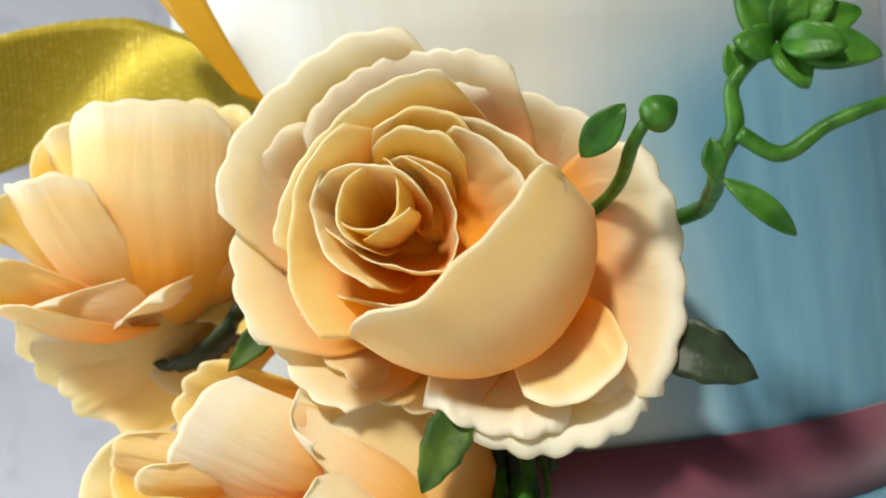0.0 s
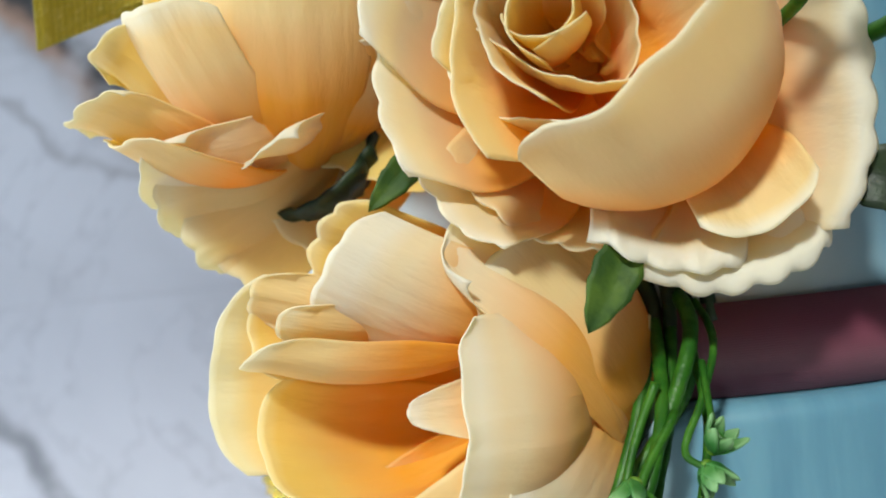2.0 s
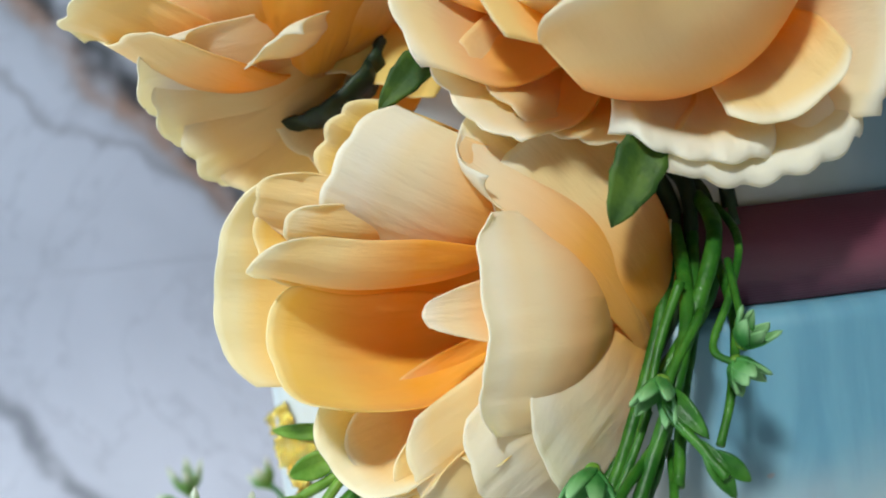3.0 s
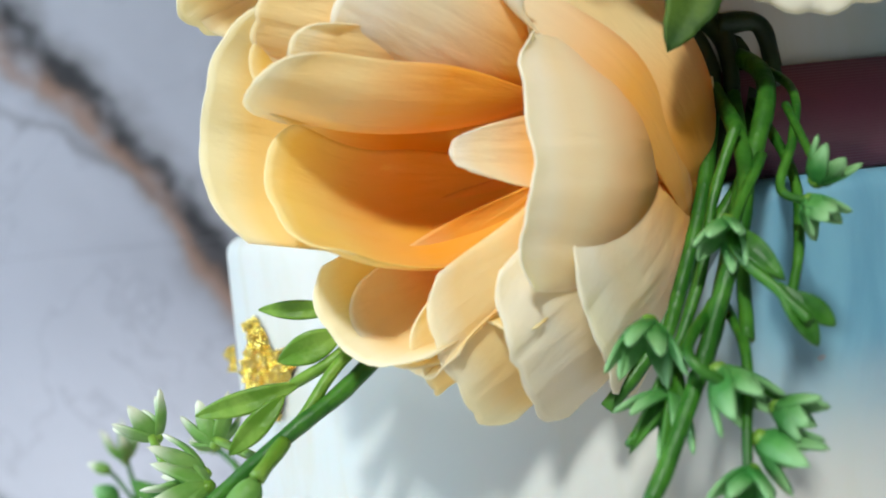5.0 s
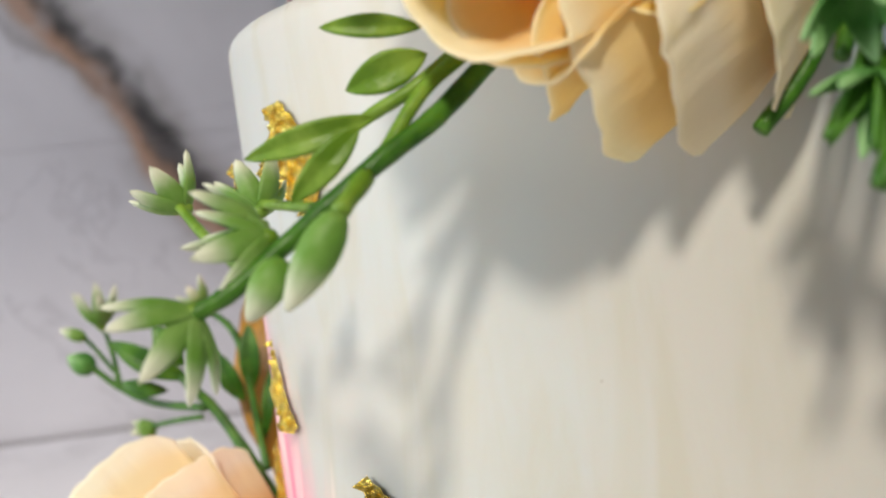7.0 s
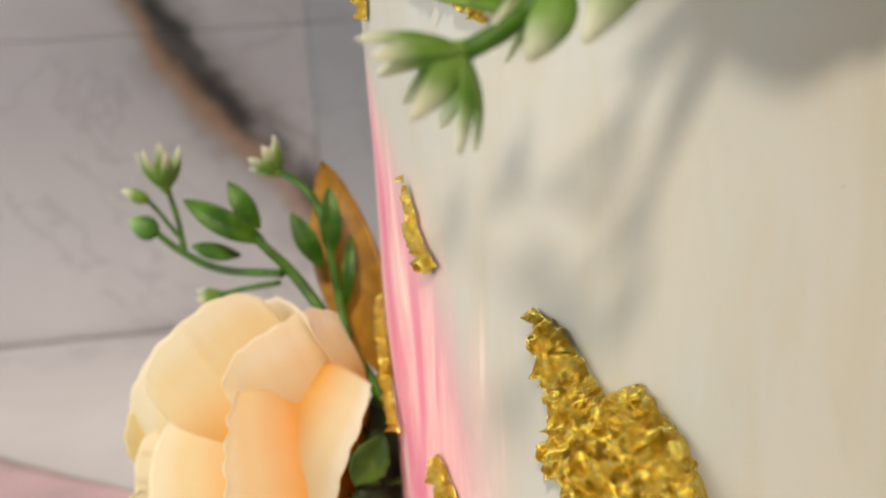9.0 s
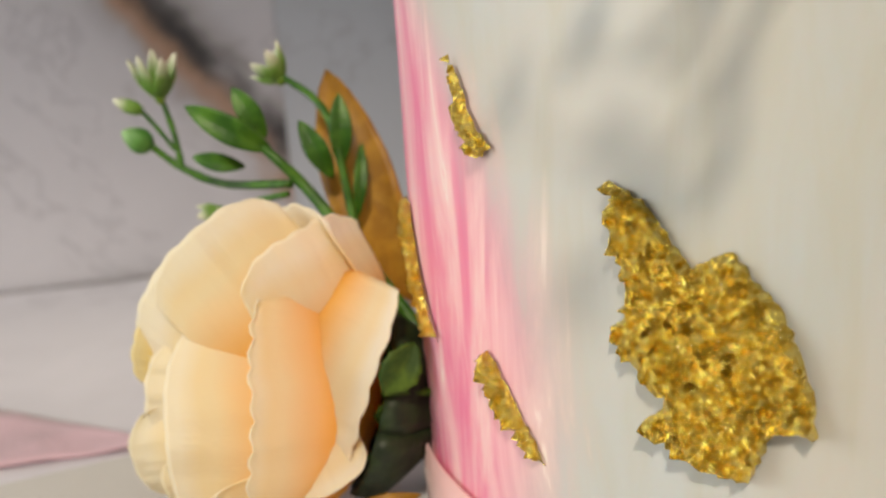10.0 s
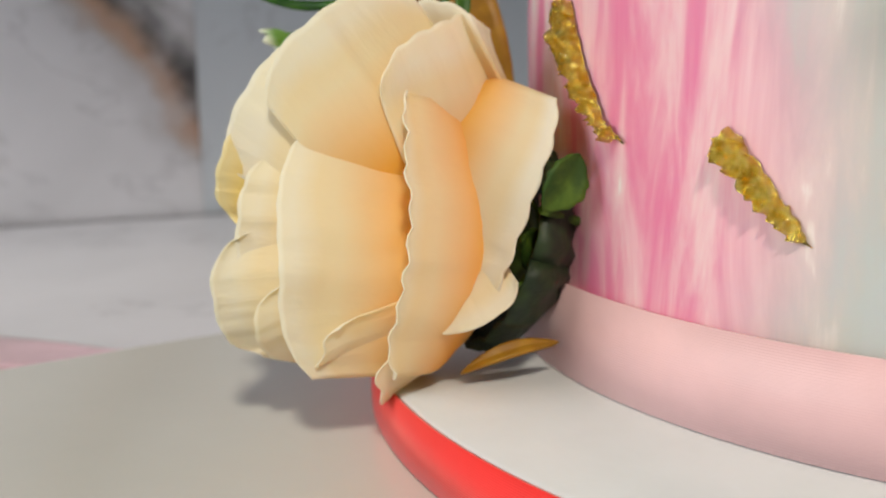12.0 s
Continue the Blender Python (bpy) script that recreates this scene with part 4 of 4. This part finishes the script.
s2 = thing("hanging_sprig", mm(2, -80, 165), "bunch of hanging green plastic stems with serrated cups", "sprig", "green sprigs")
for pts, r in (([(2, -70, 172), (3, -90, 164), (-5, -100, 149), (-11, -105, 135), (-15, -110, 130)], 1.6), ([(3, -72, 168), (3, -85, 156), (-9, -90, 141), (-16, -93, 131), (-22, -94, 125)], 1.5),
               ([(0, -72, 170), (-4, -100, 153), (-13, -110, 135), (-20, -116, 124), (-23, -118, 120)], 1.4), ([(5, -72, 170), (6, -90, 163), (2, -100, 156), (-2, -105, 150), (0, -108, 148)], 0.8),
               ([(3, -96, 160), (2, -105, 153), (3, -107, 151)], 0.7), ([(-2, -100, 154), (-9, -108, 145), (-6, -113, 139), (-4, -115, 136)], 0.9),
               ([(-8, -100, 137), (-10, -112, 133), (-12, -116, 125), (-13, -118, 121)], 0.8), ([(-11, -106, 138), (-17, -115, 134), (-13, -117, 130)], 0.9),
               ([(-11, -114, 131), (-8, -117, 128)], 0.7), ([(-10, -98, 141), (-17, -105, 130), (-23, -110, 124)], 0.7), ([(-4, -98, 158), (-8, -100, 150), (-12, -104, 140), (-18, -108, 130)], 0.9),
               ([(-2, -84, 162), (-7, -92, 150), (-13, -98, 138), (-17, -102, 131)], 1.3), ([(2, -80, 166), (-2, -94, 152), (-6, -102, 143), (-9, -110, 134)], 1.2), ([(4, -82, 162), (3, -96, 152), (0, -104, 144), (-3, -108, 138)], 0.9)):
    stalk(pts, r * 0.0008, r * 0.00064, s2)
# Dark stems, near black so that they also deepen the recess's shade.
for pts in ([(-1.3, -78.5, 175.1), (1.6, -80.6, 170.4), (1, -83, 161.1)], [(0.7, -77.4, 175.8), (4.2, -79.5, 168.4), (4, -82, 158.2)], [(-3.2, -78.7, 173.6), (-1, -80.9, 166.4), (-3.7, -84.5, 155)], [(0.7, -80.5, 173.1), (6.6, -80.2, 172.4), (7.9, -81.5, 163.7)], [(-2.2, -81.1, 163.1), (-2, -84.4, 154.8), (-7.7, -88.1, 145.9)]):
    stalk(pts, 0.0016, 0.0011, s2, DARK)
for i, (a, b, w) in enumerate((((1, -107, 150), (4, -109, 154), 3.2), ((0, -107, 148.5), (2, -110, 144.5), 3.4), ((-9, -107, 147), (-12, -111, 143), 3.4), ((-14, -114, 132), (-11, -118, 126.5), 4), ((-9, -116, 128), (-5, -119, 125.5), 3.6),
                               ((-11, -116, 125), (-6, -119, 121), 3.6), ((-19, -108, 137), (-21, -113, 131), 3.6), ((-12, -117, 122), (-15, -121, 118), 3.4), ((-17, -108, 129), (-22, -112, 124), 3))):
    bloom(a, b, 0.55, 6, w, s2, CUP, "cup", 0.3, 30 + i)
for a, b, w in (((-6, -112, 140), (-3, -114, 133), 2.6), ((-5, -113, 139), (-1, -114, 135), 2.4), ((-9, -106, 146), (-5, -112, 140), 2.8), ((-15, -104, 134), (-23, -110, 123), 2.2), ((-16, -106, 132), (-20, -112, 122), 2.2)):
    leaf("leaflet", mm(*a), mm(*b), w * 0.001, GREEN, s2)

s3 = thing("flower_sprig", mm(-50, -80, 133), "green plastic sprig with white-tipped flowers over the lower tier", "sprig", "green sprigs")
stalk([(-40, -78, 142), (-53, -88, 131), (-61, -92, 126), (-71, -93, 119), (-77, -94, 115), (-82, -94, 113)], 0.0012, 0.0009, s3)
stalk([(-48, -84, 138), (-55, -88, 133), (-60, -91, 127), (-66, -95, 121)], 0.0009, 0.0007, s3, GREEN_LIGHT, "branch")
stalk([(-48, -82, 139), (-55, -86, 134), (-61, -86, 131), (-66, -85, 128)], 0.0009, 0.0007, s3, GREEN_LIGHT, "branch")
for a, b, w in (((-60, -86, 131), (-74.5, -85, 128), 3.2), ((-62, -88, 130), (-70, -88, 123), 3.2), ((-54, -84, 140), (-65, -84, 141), 2.6), ((-54, -85, 137), (-63, -85, 134), 4.2)):
    leaf("leaflet", mm(*a), mm(*b), w * 0.001, GREEN_LIGHT, s3)
bud((-65, -99, 122), (-71, -99, 113.5), 4.4, s3, BLOOM)
stalk([(-62, -93, 125), (-65, -98, 122)], 0.001, 0.001, s3, GREEN_LIGHT, "branch")
bud((-71, -95, 118), (-75, -96, 112.5), 4, s3, BLOOM)
bloom((-80, -94, 114), (-87, -92, 108), 0.75, 8, 3.4, s3, seed=1)
bloom((-72, -91, 120), (-80, -88, 118), 0.7, 6, 3.6, s3, seed=2)
bloom((-73, -88, 121), (-82, -86, 123), 0.4, 4, 2.8, s3, seed=3)
stalk([(-75, -92, 117), (-80, -80, 120), (-84, -72, 124)], 0.0007, 0.0006, s3, GREEN_LIGHT, "branch")
bloom((-83, -72, 123), (-87, -70, 129), 0.6, 6, 3.4, s3, seed=4)
stalk([(-66, -88, 122), (-74, -76, 123)], 0.0007, 0.0006, s3, GREEN_LIGHT, "branch")
bloom((-74, -76, 122), (-76, -70, 127), 0.6, 6, 3.2, s3, seed=5)

s4 = thing("flower_sprig", mm(-83, 20, 44), "upright green plastic sprig with white-tipped buds above the low rose", "sprig", "green sprigs")
stalk([(-79, 14, 38), (-83, 20, 47), (-92, 32, 61), (-100, 40, 73), (-106, 42, 80), (-113, 48, 87)], 0.0017, 0.0009, s4)
stalk([(-103, 42, 74), (-117, 55, 74), (-126, 60, 78), (-133, 62, 84)], 0.001, 0.0008, s4, name="branch")
stalk([(-126, 60, 78), (-127, 62, 86), (-129, 64, 94)], 0.0008, 0.0006, s4, name="branch")
stalk([(-127, 61, 82), (-131, 62, 88), (-134, 62, 92)], 0.0006, 0.0005, s4, name="branch")
stalk([(-90, 36, 59), (-91, 40, 66), (-93, 45, 84), (-96, 50, 91), (-102, 55, 96)], 0.001, 0.0008, s4, name="branch")
for a, b, w in (((-106, 44, 81), (-123, 45, 92), 6), ((-107, 45, 84), (-113, 46, 95), 5), ((-94, 44, 74), (-100, 45, 87), 5), ((-92, 45, 76), (-91, 46, 92), 5), ((-90, 42, 65), (-87, 46, 81), 3), ((-112, 48, 78), (-123, 50, 81), 4)):
    leaf("leaflet", mm(*a), mm(*b), w * 0.001, GREEN, s4)
bud((-132, 62, 83), (-138, 62, 87), 6, s4, CUP)
bloom((-129, 63, 93), (-129, 61, 105), 0.5, 6, 4.2, s4, seed=6)
bloom((-102, 55, 95), (-107, 58, 102), 0.6, 6, 4.6, s4, seed=7)
bud((-133, 62, 91), (-139, 62, 94), 3.4, s4, BLOOM)
stalk([(-104, 42, 72), (-112, 50, 70), (-119, 56, 68)], 0.0007, 0.0006, s4, name="branch")
bloom((-118, 56, 68), (-124, 58, 66), 0.6, 6, 4, s4, seed=8)

ochre = thing("ochre_leaf", mm(-79, 40, 45), "ochre cloth leaf standing behind the sprig", "leaf", "loose rose leaves")
leaf("blade", mm(-79, 42, 45), mm(-92, 62, 97), 0.017, OCHRE, ochre, face=(-0.4, -1, 0), bend=0.1, fold=0.2)
leaf("blade", mm(-76, 36, 42), mm(-64, 54, 54), 0.012, OCHRE, ochre, bend=0.1)

# ---- ribbons ----
gauze = thing("gauze_ribbon", mm(-40, -66, 236), "wide gold gauze ribbon behind the roses", "ribbon")
grid = []
for i in range(31):
    t = i / 30
    row = []
    for j in range(13):
        w = j / 12 - 0.5
        x = -36 - 66 * t + 8 * w * t
        z = 236 + 9 * math.sin(math.pi * t * 0.9) - 4 * t + w * (8 + 15 * min(1, t * 2.2))
        y = -62 + 9 * math.sin(3.2 * t + 1.2 * w) - 6 * w
        row.append(mm(x, y, z))
    grid.append(row)
part("strip", sheet("strip", np.asarray(grid) - np.asarray(gauze.location), 0.0004), GAUZE, gauze)
loop = thing("gold_ribbon", mm(-38, -70, 234), "narrow gold satin ribbon curving up over the tier", "ribbon")
grid = [[mm(-38 - 18 * t + 2 * t * t + (j / 6 - 0.5) * 11 * (0.45 + 0.55 * t), -74 - 5 * math.sin(3 * t) + (j / 6 - 0.5) * 2, 232 + 30 * t + (j / 6 - 0.5) * -2) for j in range(7)] for t in np.linspace(0, 1, 25)]
part("strip", sheet("strip", np.asarray(grid) - np.asarray(loop.location), 0.0004), GOLD_SATIN, loop)

foot_leaf = thing("ochre_leaf", mm(-100, 10, 11.5), "small ochre cloth leaf under the low rose", "leaf", "loose rose leaves")
leaf("blade", mm(-103, 8, 13), mm(-86, 6, 17), 0.003, OCHRE, foot_leaf, face=(0, -0.6, 0.8))

cloth = thing("pink_cloth", mm(-180, 150, -0.012 * 1000), "pink cloth lying folded on the counter behind", "cloth")
grid = []
for i in range(21):
    t = i / 20
    grid.append([(-0.146 - 0.10 * t, 0.128 + 0.09 * t * (j / 8), -0.0115 + 0.0012 * (1 + noise.noise((t * 6, j * 0.3, 0)))) for j in range(9)])
part("fold", sheet("fold", np.asarray(grid) - np.asarray(cloth.location), 0.0006), PINK_CLOTH, cloth)

# ---- wall tiles ----
for i in range(-3, 4):
    for j in range(0, 8):
        x0, z0 = -0.092 + 0.336 * i, -0.012 + 0.168 * j
        tile = part("tile", box("tile", (x0 + 0.0002, 0.4030, z0 + 0.0002), (x0 + 0.3358, 0.4045, z0 + 0.1678), 0.0003), TILE if i < 0 else TILE_PLAIN, wall)
